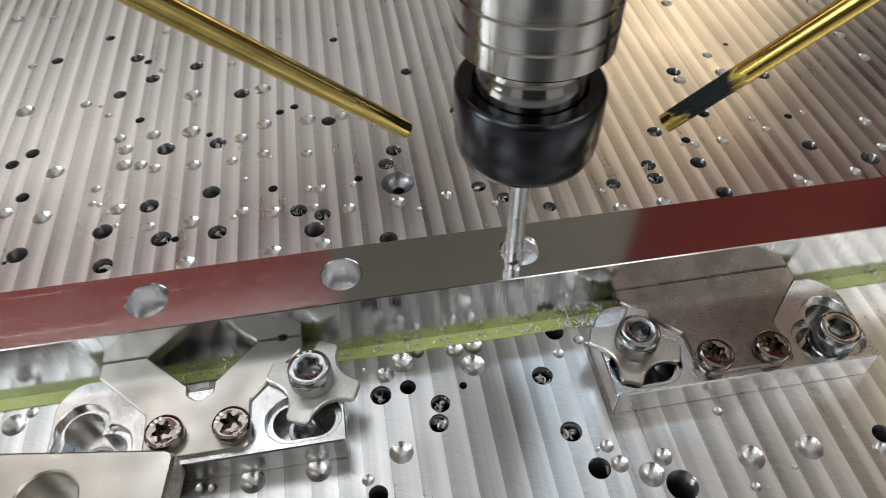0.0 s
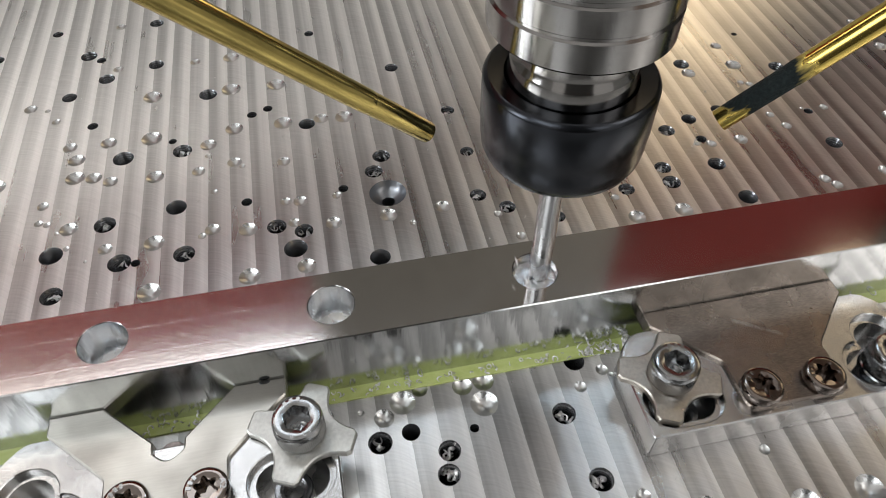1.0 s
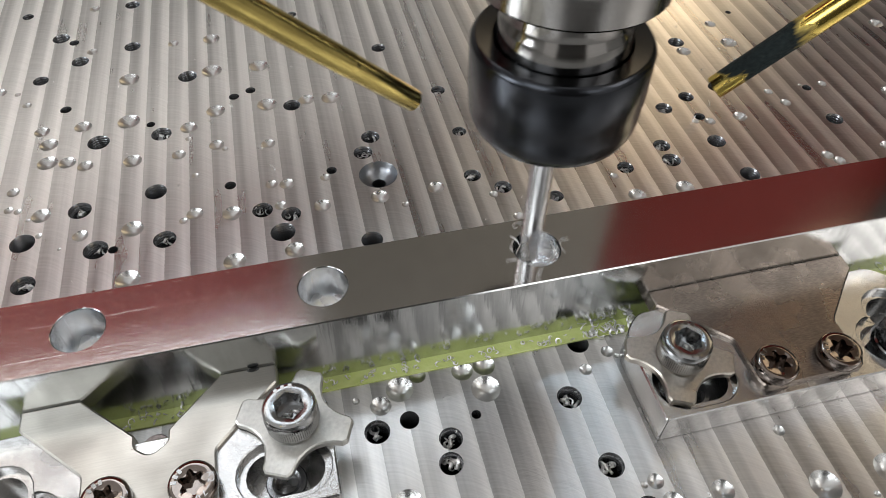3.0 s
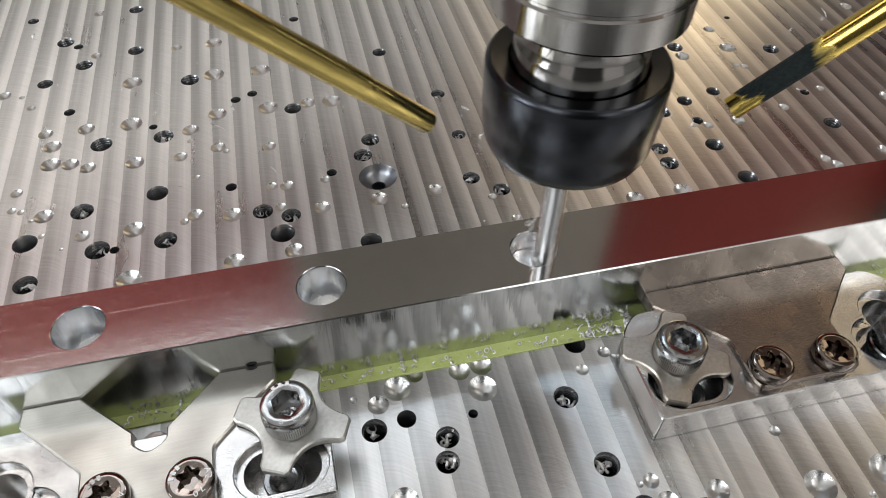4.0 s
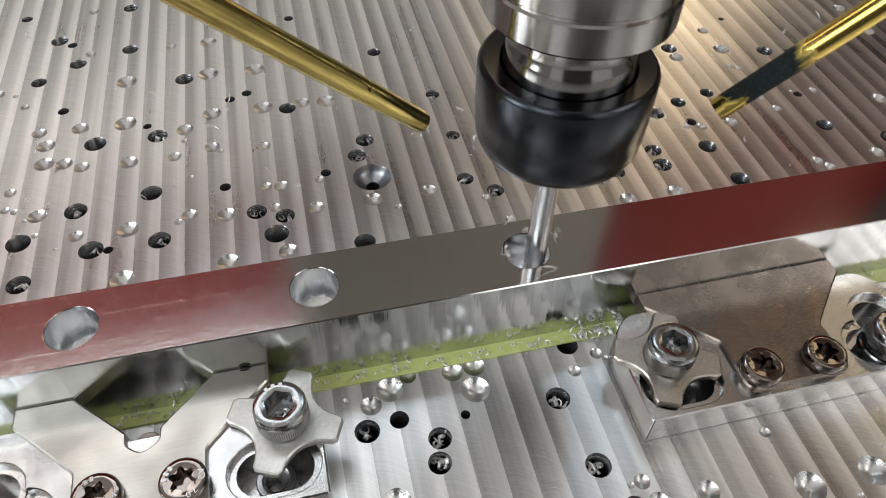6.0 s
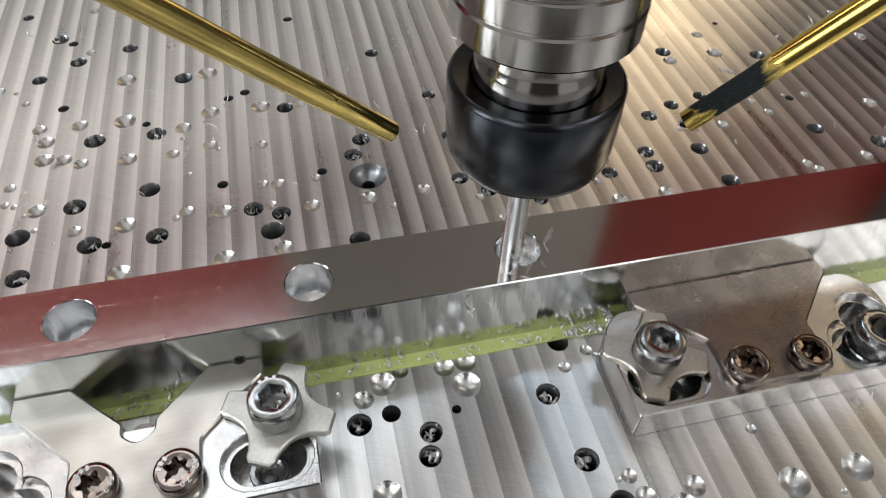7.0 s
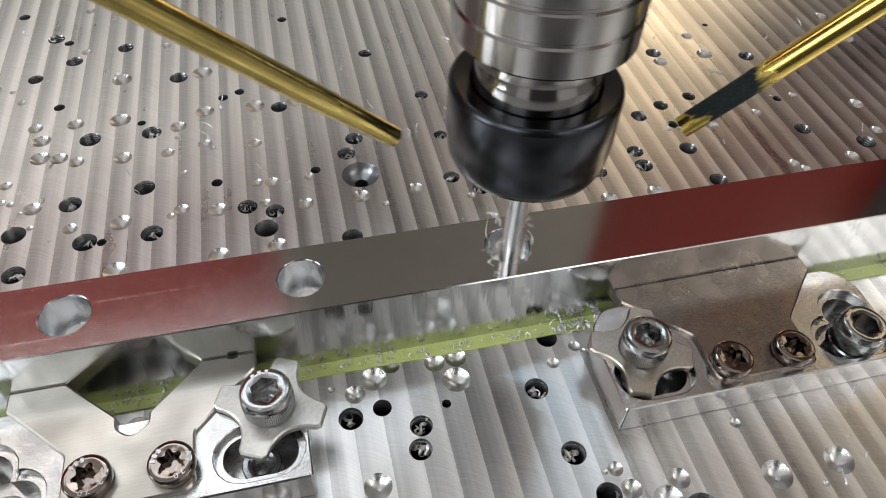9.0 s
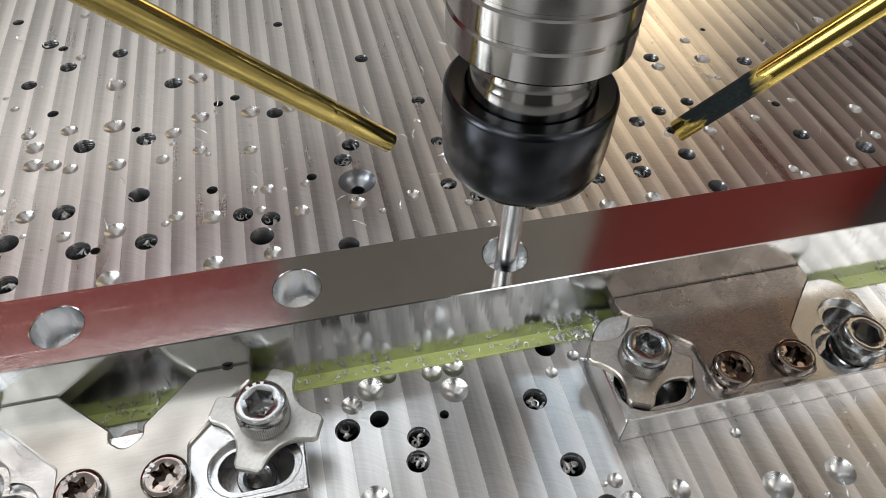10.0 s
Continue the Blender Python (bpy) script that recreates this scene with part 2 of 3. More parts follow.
def bar_material():
    """Polished bar; the stretch before the first bore is freshly brushed, with a few long scratches."""
    m, nt, b = shader("drawn_bar", (0.74, 0.73, 0.72), 0.1)
    brush, scratch = noise_at(nt, (520, 6000, 900), 1.0, 4.0), noise_at(nt, (9, 1500, 300), 1.0, 1.0)
    patch = noise_at(nt, (28, 60, 28), 1.0, 3.0)
    sep = nt.nodes.new("ShaderNodeSeparateXYZ")
    nt.links.new(coords(nt, (100, 100, 100)), sep.inputs[0])
    where = ramp(nt, sep.outputs["X"], 1.0, 0.0, -0.5, 0.3)

    def times(x, y):
        k = nt.nodes.new("ShaderNodeMath")
        k.operation = "MULTIPLY"
        nt.links.new(x, k.inputs[0])
        nt.links.new(y, k.inputs[1])
        return k.outputs[0]

    def plus(x, y):
        k = nt.nodes.new("ShaderNodeMath")
        k.operation = "ADD"
        nt.links.new(x, k.inputs[0])
        nt.links.new(y, k.inputs[1])
        return k.outputs[0]

    rough = plus(times(ramp(nt, brush, 0.02, 0.09, 0.3, 0.75), where), ramp(nt, patch, 0.07, 0.12, 0.3, 0.8))
    nt.links.new(plus(rough, times(ramp(nt, scratch, 0.0, 0.08, 0.66, 0.78), where)), b.inputs["Roughness"])
    nt.links.new(tint(nt, plus(times(ramp(nt, brush, 0, 0.8, 0.35, 0.65), where), times(ramp(nt, scratch, 0, 0.5, 0.62, 0.7), where)), (0.68, 0.67, 0.66), (0.98, 0.96, 0.95)), b.inputs["Base Color"])
    first = bump(nt, b, times(brush, where), 2.2e-6)
    bump(nt, b, times(scratch, where), 3.0e-6, first)
    return m


PLATE = plate_material()
BARMETAL = bar_material()
SIDEMETAL = metal("milled_side", (0.66, 0.67, 0.67), 0.17, (95, 60, 9), 1.3e-4, 0.05, 0.75)
STEEL = metal("bright_steel", (0.70, 0.70, 0.69), 0.16)
JAW = metal("ground_nickel", (0.59, 0.565, 0.515), 0.32, (60, 1500, 300), 4e-6, 0.08, 0.82)
# the dark brown surroundings that this jaw reflects are put into its colour
BROWNJAW = metal("brown_reflecting_jaw", (0.36, 0.305, 0.265), 0.26, (260, 1300, 300), 3.4e-5, 0.07, 0.5)
CONE = metal("drilled_cone", (0.66, 0.66, 0.65), 0.30, (900, 900, 900), 2.5e-5)
# darker than bare aluminium: the shade down the holes is put into the colour
THREAD = metal("shaded_thread", (0.36, 0.365, 0.38), 0.16, (900, 900, 900), 4.0e-5, 0.08, 0.4)
THREAD.node_tree.nodes["Principled BSDF"].inputs["Metallic"].default_value = 0.85
# the counterbore's dark inside, painted as a darker metal
DISH = metal("shaded_dish", (0.30, 0.31, 0.33), 0.36, (700, 700, 700), 3e-5)
BOREWALL = metal("bored_wall", (0.95, 0.96, 0.97), 0.26, (420, 420, 20), 5e-5)
CLAMPMETAL = metal("milled_clamp", (0.64, 0.635, 0.63), 0.22, (260, 1500, 300), 2.2e-5, 0.08, 0.7)
CHROME = metal("polished_holder", (0.31, 0.30, 0.29), 0.14, (6, 6, 1600), 3e-6, 0.02, 0.8)
CARBIDE = metal("carbide", (0.66, 0.66, 0.67), 0.26, (20, 20, 1200), 1e-6, 0.04)
BLACK = metal("black_oxide", (0.046, 0.049, 0.056), 0.24, (10, 10, 900), 1e-6, 0.02)
SCREW = metal("zinc_screw", (0.37, 0.375, 0.38), 0.18, (300, 300, 900), 8e-6)
TORX = metal("stainless_screw", (0.24, 0.205, 0.185), 0.11, (300, 300, 300), 4e-6)
WASHER = metal("blasted_washer", (0.76, 0.75, 0.71), 0.42, (350, 350, 350), 3e-5, 0.08, 0.75)
# browner copy of the washer's metal, standing in for the right clamp's brownish reflections
BROWNWASHER = metal("brown_reflecting_washer", (0.60, 0.55, 0.49), 0.33, (350, 350, 350), 2.5e-5, 0.08, 0.7)
PIN = metal("pitted_pin", (0.46, 0.39, 0.37), 0.4, (500, 500, 500), 1.2e-4, 0.1, 0.4)
BRASS = metal("brass", (0.74, 0.58, 0.19), 0.17, (300, 300, 60), 1.2e-5, 0.10, 0.55)
CRUSTED = nozzle_material()
TAPE = tape_material()
CHIP = metal("aluminium_chip", (0.92, 0.91, 0.90), 0.5, (900, 900, 900), 2e-5)
GREASE = shader("black_grease", (0.01, 0.01, 0.01), 0.3, 0.0)[0]
HEADGREY = metal("grey_enamel", (0.29, 0.268, 0.232), 0.5, (200, 200, 200), 2e-5)
RED = metal("red_enamel", (0.27, 0.034, 0.027), 0.6, (60, 60, 60), 1e-5, 0.05, 0.8)
RED.node_tree.nodes["Principled BSDF"].inputs["Metallic"].default_value = 0.0
RED.node_tree.nodes["Principled BSDF"].inputs["Specular IOR Level"].default_value = 0.15
# for the unseen panels that were added to darken reflections
DARKPANEL = shader("dark_panel", (0.05, 0.048, 0.045), 0.6, 0.0)[0]
BROWNSHEET = shader("brown_reflected_sheet", (0.48, 0.36, 0.29), 0.5, 0.0)[0]
WALL = shader("enclosure_sheet", (0.45, 0.45, 0.44), 0.5, 0.0)[0]

# ---- building helpers (centimetres in, metres out) ----


def put(name, bm, material, smooth=True):
    bmesh.ops.scale(bm, vec=(CM, CM, CM), verts=bm.verts)
    bmesh.ops.recalc_face_normals(bm, faces=bm.faces)
    for f in bm.faces:
        f.smooth = smooth
    me = bpy.data.meshes.new(name)
    bm.to_mesh(me)
    bm.free()
    me.materials.append(material)
    if smooth:
        me.set_sharp_from_angle(angle=radians(32))
    return new(name, me)


def part(name, bm, material, parent, label="", at=None, smooth=True):
    ob = put(name, bm, material, smooth)
    ob.parent = parent
    if at is not None:
        ob.matrix_basis = at
    return tagged(ob, label=label)


def cm(x, y, z, rx=0, ry=0, rz=0):
    return pose(x * CM, y * CM, z * CM, rx, ry, rz)


def thing(name, label, category, at=None, group="", kind=""):
    ob = new(name)
    ob.empty_display_size = 0.01
    if at is not None:
        ob.matrix_basis = at
    return tagged(ob, label, category, group, kind)


def circle(x, y, r, n=24, a0=0.0):
    return [(x + r * math.cos(a0 + 2 * math.pi * i / n), y + r * math.sin(a0 + 2 * math.pi * i / n)) for i in range(n)]


def stadium(x0, y0, x1, y1, r, n=10):
    a = math.atan2(y1 - y0, x1 - x0)
    out = [(x1 + r * math.cos(a - math.pi / 2 + math.pi * i / n), y1 + r * math.sin(a - math.pi / 2 + math.pi * i / n)) for i in range(n + 1)]
    return out + [(x0 + r * math.cos(a + math.pi / 2 + math.pi * i / n), y0 + r * math.sin(a + math.pi / 2 + math.pi * i / n)) for i in range(n + 1)]


def arc(x, y, r, a0, a1, n=12):
    return [(x + r * math.cos(radians(a0 + (a1 - a0) * i / n)), y + r * math.sin(radians(a0 + (a1 - a0) * i / n))) for i in range(n + 1)]


def rounded(pts, r, n=4):
    """The polygon with its corners rounded; r may be a list."""
    out = []
    for i, p in enumerate(pts):
        rr = r[i] if isinstance(r, (list, tuple)) else r
        p, a, b = Vector(p), Vector(pts[i - 1]), Vector(pts[(i + 1) % len(pts)])
        u, v = (a - p), (b - p)
        k = min(rr, 0.45 * u.length, 0.45 * v.length)
        if k < 1e-4:
            out.append(tuple(p))
            continue
        p0, p1 = p + u.normalized() * k, p + v.normalized() * k
        for j in range(n + 1):
            s = j / n
            out.append(tuple((1 - s) ** 2 * p0 + 2 * s * (1 - s) * p + s * s * p1))
    return out


def grown(loop, d):
    """The closed loop (counter-clockwise) moved outwards by d."""
    out, n = [], len(loop)
    for i in range(n):
        p, a, b = Vector(loop[i]), Vector(loop[i - 1]), Vector(loop[(i + 1) % n])
        u, v = (p - a).normalized(), (b - p).normalized()
        nu, nv = Vector((u.y, -u.x)), Vector((v.y, -v.x))
        m = nu + nv
        m = m / max(0.35, m.length_squared / 2) if m.length > 1e-6 else nu
        out.append(tuple(p + m * d))
    return out


def ring(bm, loop, z):
    return [bm.verts.new((x, y, z)) for x, y in loop]


def bridge(bm, a, b):
    n = len(a)
    for i in range(n):
        bm.faces.new((a[i], a[(i + 1) % n], b[(i + 1) % n], b[i]))


def fill(bm, loops):
    edges = []
    for vs in loops:
        for i in range(len(vs)):
            e = bm.edges.get((vs[i], vs[(i + 1) % len(vs)]))
            edges.append(e or bm.edges.new((vs[i], vs[(i + 1) % len(vs)])))
    bmesh.ops.triangle_fill(bm, use_beauty=True, use_dissolve=False, edges=edges)


def slab(outer, z0, z1, holes=(), ch=0.02, rim_ch=None):
    """A plate with a chamfered outline; holes: (loop, depth's z or None for right through)."""
    bm = bmesh.new()
    top, mid, low = ring(bm, grown(outer, -ch), z1), ring(bm, outer, z1 - ch), ring(bm, outer, z0)
    bridge(bm, mid, top)
    bridge(bm, low, mid)
    tops, lows = [top], [low]
    for loop, floor, *ledge in holes:
        wide, drop = ledge or (0.0, 0.0)
        rim = grown(loop, wide)
        rc = ch * 0.7 if rim_ch is None else rim_ch
        a, b = ring(bm, grown(rim, rc), z1), ring(bm, rim, z1 - rc)
        bridge(bm, a, b)
        if ledge:
            w, v = ring(bm, rim, z1 - drop), ring(bm, loop, z1 - drop)
            bridge(bm, b, w)
            bridge(bm, w, v)
            b = v
        c = ring(bm, loop, z0 if floor is None else floor)
        bridge(bm, b, c)
        tops.append(a)
        if floor is None:
            lows.append(c)
        else:
            bm.faces.new(c)
    fill(bm, tops)
    fill(bm, lows)
    return bm


def lathe(profile, n=48):
    """Turned shape from (radius, z), from the bottom up; ends at radius 0 close it."""
    bm = bmesh.new()
    rows = [[bm.verts.new((0, 0, z))] if r < 1e-6 else ring(bm, circle(0, 0, r, n), z) for r, z in profile]
    for a, b in zip(rows, rows[1:]):
        if len(a) == 1 and len(b) == 1:
            continue
        for i in range(n):
            j = (i + 1) % n
            if len(a) == 1:
                bm.faces.new((a[0], b[j], b[i]))
            elif len(b) == 1:
                bm.faces.new((a[i], a[j], b[0]))
            else:
                bm.faces.new((a[i], a[j], b[j], b[i]))
    return bm


def box(x0, y0, z0, x1, y1, z1, ch=0.0):
    return slab([(x0, y0), (x1, y0), (x1, y1), (x0, y1)], z0, z1, (), ch or 1e-3)

# ---- the fixture plate ----
# holes: x, y, radius
TAPPED_0 = [
    (-4.87, 15.35, 0.24), (-8.24, 15.3, 0.18), (-10.02, 14.06, 0.22), (-7.02, 13.69, 0.27), (0.42, 13.57, 0.16), (-6.59, 13.35, 0.15), (-4.76, 12.73, 0.25),
    (-6.31, 12.22, 0.26), (-7.38, 11.42, 0.23), (2.95, 10.95, 0.22), (-3.05, 10.7, 0.28), (15.19, 10.47, 0.1), (-6.5, 9.79, 0.16), (-1.21, 9.57, 0.15),
    (-1.71, 9.36, 0.15), (12.58, 9.15, 0.26), (-9.82, 8.62, 0.23), (-0.07, 8.57, 0.25), (-4.08, 8.56, 0.12), (15.67, 8.37, 0.26), (4.32, 8.34, 0.21),
    (-10.36, 8.16, 0.22), (-5.47, 8.07, 0.3), (-3.78, 8.06, 0.28), (1.95, 6.64, 0.26), (12.67, 6.64, 0.21), (-9.69, 6.5, 0.21), (11.58, 6.38, 0.23),
]
TAPPED_1 = [
    (4.47, 6.32, 0.2), (1.64, 6.03, 0.26), (10.68, 6.01, 0.25), (15.44, 5.98, 0.14), (-3.88, 5.7, 0.28), (-1.98, 5.51, 0.15), (0.7, 5.5, 0.14),
    (-5.74, 5.42, 0.29), (11.54, 5.42, 0.16), (-7.0, 4.56, 0.3), (9.89, 4.47, 0.24), (4.36, 4.47, 0.23), (15.4, 4.45, 0.25), (-1.22, 4.41, 0.26),
    (11.5, 4.3, 0.26), (-0.52, 4.11, 0.25), (-9.32, 4.03, 0.3), (-5.25, 3.95, 0.3), (-3.63, 3.93, 0.28), (-4.84, 3.86, 0.12), (5.04, 3.86, 0.23),
    (9.89, 3.85, 0.26), (8.52, 3.84, 0.23), (-9.61, 3.78, 0.07), (-0.78, 3.53, 0.31), (16.98, 3.52, 0.29), (6.3, 3.22, 0.2), (-6.8, 3.18, 0.28),
]
TAPPED_2 = [
    (11.74, 2.85, 0.27), (1.34, 2.78, 0.27), (5.22, -1.25, 0.24), (1.24, -2.21, 0.2), (0.56, -2.32, 0.26), (2.59, -2.4, 0.1), (4.58, -2.46, 0.26),
    (1.96, -2.79, 0.24), (1.84, -3.3, 0.24), (4.86, -4.04, 0.26), (0.24, -4.78, 0.22), (5.24, -5.02, 0.26), (11.96, -5.33, 0.23), (6.93, -5.71, 0.36),
]
SPOTS_0 = [
    (-12.23, 17.44, 0.28), (-10.74, 17.29, 0.19), (-6.1, 15.35, 0.18), (-10.89, 13.88, 0.17), (14.1, 13.74, 0.23), (-5.98, 12.7, 0.17), (19.87, 12.69, 0.18),
    (-2.29, 12.64, 0.27), (-3.48, 12.62, 0.17), (-8.49, 11.04, 0.2), (-10.56, 11.04, 0.32), (-4.78, 10.92, 0.3), (-7.96, 10.85, 0.09), (-2.32, 10.83, 0.31),
    (-0.88, 10.78, 0.29), (19.75, 10.28, 0.22), (-7.62, 10.24, 0.13), (14.22, 9.92, 0.19), (-7.05, 8.88, 0.21), (-5.95, 8.87, 0.24), (-4.7, 8.83, 0.31),
    (-2.26, 8.78, 0.27), (-0.78, 8.76, 0.29), (14.29, 8.76, 0.26), (0.39, 8.74, 0.23), (19.84, 8.73, 0.24), (1.1, 8.68, 0.28), (12.6, 8.62, 0.23),
]
SPOTS_1 = [
    (-6.8, 8.26, 0.25), (-3.03, 8.18, 0.24), (14.07, 7.79, 0.12), (-3.04, 7.68, 0.09), (14.3, 7.65, 0.13), (-8.9, 7.54, 0.29), (-6.75, 7.48, 0.27),
    (-6.23, 7.38, 0.23), (-2.28, 7.24, 0.21), (-5.75, 7.13, 0.21), (-4.52, 7.07, 0.25), (-3.3, 7.05, 0.19), (-2.06, 7.02, 0.09), (-0.87, 6.98, 0.19),
    (-7.47, 6.48, 0.16), (15.31, 6.15, 0.06), (-2.86, 6.1, 0.1), (14.17, 6.06, 0.14), (16.02, 6.06, 0.14), (-10.08, 5.87, 0.24), (-7.49, 5.82, 0.12),
    (-7.26, 5.72, 0.1), (-8.9, 5.49, 0.28), (14.4, 5.46, 0.16), (-6.67, 5.44, 0.24), (-6.97, 5.34, 0.06), (-0.92, 5.31, 0.16), (0.5, 5.27, 0.14),
]
SPOTS_2 = [
    (17.82, 5.26, 0.23), (-0.52, 5.24, 0.2), (11.33, 5.24, 0.1), (12.71, 5.16, 0.21), (11.74, 5.15, 0.16), (-6.64, 4.73, 0.09), (-2.9, 4.65, 0.21),
    (-5.65, 4.51, 0.19), (-3.18, 4.47, 0.11), (-4.41, 4.47, 0.27), (-1.98, 4.46, 0.25), (-0.75, 4.46, 0.16), (0.29, 4.23, 0.22), (3.3, 4.23, 0.22),
    (1.79, 4.22, 0.24), (-6.11, 4.17, 0.05), (17.64, 3.96, 0.18), (2.39, 3.8, 0.1), (4.72, 3.65, 0.12), (8.09, 3.59, 0.12), (14.26, 3.07, 0.17),
    (16.17, 3.04, 0.2), (-0.55, 2.88, 0.24), (-4.45, 2.82, 0.29), (-1.99, 2.82, 0.27), (14.46, 2.78, 0.17), (8.4, 2.76, 0.24), (9.77, 2.76, 0.25),
]
SPOTS_3 = [
    (5.12, 2.74, 0.14), (1.61, -1.24, 0.18), (3.05, -1.32, 0.24), (-7.8, -1.34, 0.14), (2.56, -1.35, 0.23), (1.18, -1.48, 0.29), (0.25, -1.55, 0.08),
    (5.77, -1.59, 0.14), (-8.15, -1.61, 0.29), (5.93, -1.74, 0.06), (0.73, -1.77, 0.22), (2.94, -1.87, 0.31), (5.15, -1.91, 0.14), (0.87, -3.88, 0.28),
    (-3.64, -3.96, 0.14), (-1.03, -3.98, 0.29), (-2.51, -3.99, 0.29), (-3.39, -4.0, 0.11), (8.44, -4.13, 0.12), (0.05, -4.41, 0.14), (5.56, -4.54, 0.16),
    (5.32, -4.56, 0.07), (5.72, -5.0, 0.21), (6.74, -5.0, 0.22), (10.13, -5.35, 0.31), (6.35, -5.36, 0.3), (8.71, -5.36, 0.31), (11.71, -5.67, 0.18),
]
SPOTS_4 = [
    (9.57, -5.74, 0.07), (8.5, -6.02, 0.12),
]
BORE_0 = [
    (1.9, 5.07, 0.52),
]


def fixture_plate():
    holes = [(x, y, r, "tapped") for x, y, r in TAPPED_0 + TAPPED_1 + TAPPED_2] + [(x, y, r, "spot") for x, y, r in SPOTS_0 + SPOTS_1 + SPOTS_2 + SPOTS_3 + SPOTS_4] + [(x, y, r, "bore") for x, y, r in BORE_0]
    bm = bmesh.new()
    outer = ring(bm, [(-26, -16), (34, -16), (34, 30), (-26, 30)], 0)
    loops = [ring(bm, circle(x, y, r, 24), 0) for x, y, r, k in holes]
    low = ring(bm, [(-26, -16), (34, -16), (34, 30), (-26, 30)], -2.5)
    bridge(bm, low, outer)
    fill(bm, [outer, *loops])
    plate = tagged(put("fixture_plate", bm, PLATE, False), "face-milled aluminium fixture plate full of drilled and tapped holes", "fixture plate", kind="structure")
    for x, y, r, k in holes:
        if k == "tapped":
            prof = [(0, -2.3), (r * 0.8, -2.2), (r * 0.82, -1.3)]
            z = -1.2
            while z < -0.14:
                prof += [(r * 0.89, z), (r * 0.895, z + 0.012), (r * 0.965, z + 0.04)]
                z += 0.08
            part("tapped_hole", lathe(prof + [(r * 0.86, -0.07), (r * 0.88, -0.055), (r * 0.98, -0.008), (r, 0)], 24), THREAD, plate, at=cm(x, y, 0))
        elif k == "spot":
            part("spot_drilled_hole", lathe([(0, -r * 0.56), (r * 0.14, -r * 0.545), (r * 0.34, -r * 0.47), (r * 0.55, -r * 0.36), (r * 0.75, -r * 0.22), (r * 0.90, -r * 0.09), (r * 0.965, -r * 0.03), (r, 0)], 32), CONE, plate, at=cm(x, y, 0))
        else:
            part("counterbored_hole", lathe([(0, -1.6), (r * 0.34, -1.6), (r * 0.36, -0.36), (r * 0.42, -0.33), (r * 0.7, -0.25), (r * 0.88, -0.13), (r * 0.95, -0.04), (r, 0)], 40), DISH, plate, at=cm(x, y, 0))
    return plate


fixture_plate()

# ---- the workpiece ----
HOLES_X = (-9.2, -4.6, 0.0, 4.455)
bar = thing("aluminium_bar", "long polished aluminium bar with bored holes, clamped on the plate", "workpiece")
outline = [(-28, -0.88), (32, -0.88), (32, 0.88), (-28, 0.88)]
part("bar_body", slab(outline, 0.05, 2.0, [(circle(x, 0, 0.5, 48), 0.1) for x in HOLES_X], 0.024, 0.008), BARMETAL, bar)
body = bar.children[0]
body.data.materials.append(SIDEMETAL)
for f in body.data.polygons:
    if abs(f.normal.y) > 0.9 and abs(f.center.y) > 0.8 * CM:
        f.material_index = 1
for x in HOLES_X[:3]:
    part("bore", lathe([(0, 0.62), (0.27, 0.62), (0.28, 0.98), (0.30, 1.01), (0.47, 1.05), (0.485, 1.08), (0.488, 1.98)], 48), BOREWALL, bar, "bright bored hole with an inner step", cm(x, 0, 0))
part("bore", lathe([(0.486, 0.25), (0.488, 1.98)], 48), BOREWALL, bar, "bright bore that is being milled", cm(HOLES_X[3], 0, 0))
floor_marks = [(0.05 + 0.03 * k, 0.004 * (k % 2) - 0.012 * abs(k - 8) / 8) for k in range(15)]
CORE = put("bore_core", lathe([(0, -0.52), (0.478, -0.52), (0.478, 0.0)] + floor_marks[::-1] + [(0, -0.02)], 48), BOREWALL)
tagged(CORE, "bright uncut metal at the bottom of the bore", "workpiece")
strip = put("green_tape", slab([(-28, -1.18), (32, -1.22), (32, 1.1), (-28, 1.1)], 0.004, 0.05, (), 0.01), TAPE)
tagged(strip, "translucent yellow-green adhesive tape under the bar's edge", "tape")


# ---- screws ----
def hexagon(r, n=6):
    return circle(0, 0, r, n, math.pi / 6)


def star(r0, r1, n=6, k=8):
    out = []
    for i in range(n * k):
        a = 2 * math.pi * i / (n * k)
        out.append(((r0 + r1) / 2 + (r1 - r0) / 2 * math.cos(n * a), a))
    return [(r * math.cos(a), r * math.sin(a)) for r, a in out]


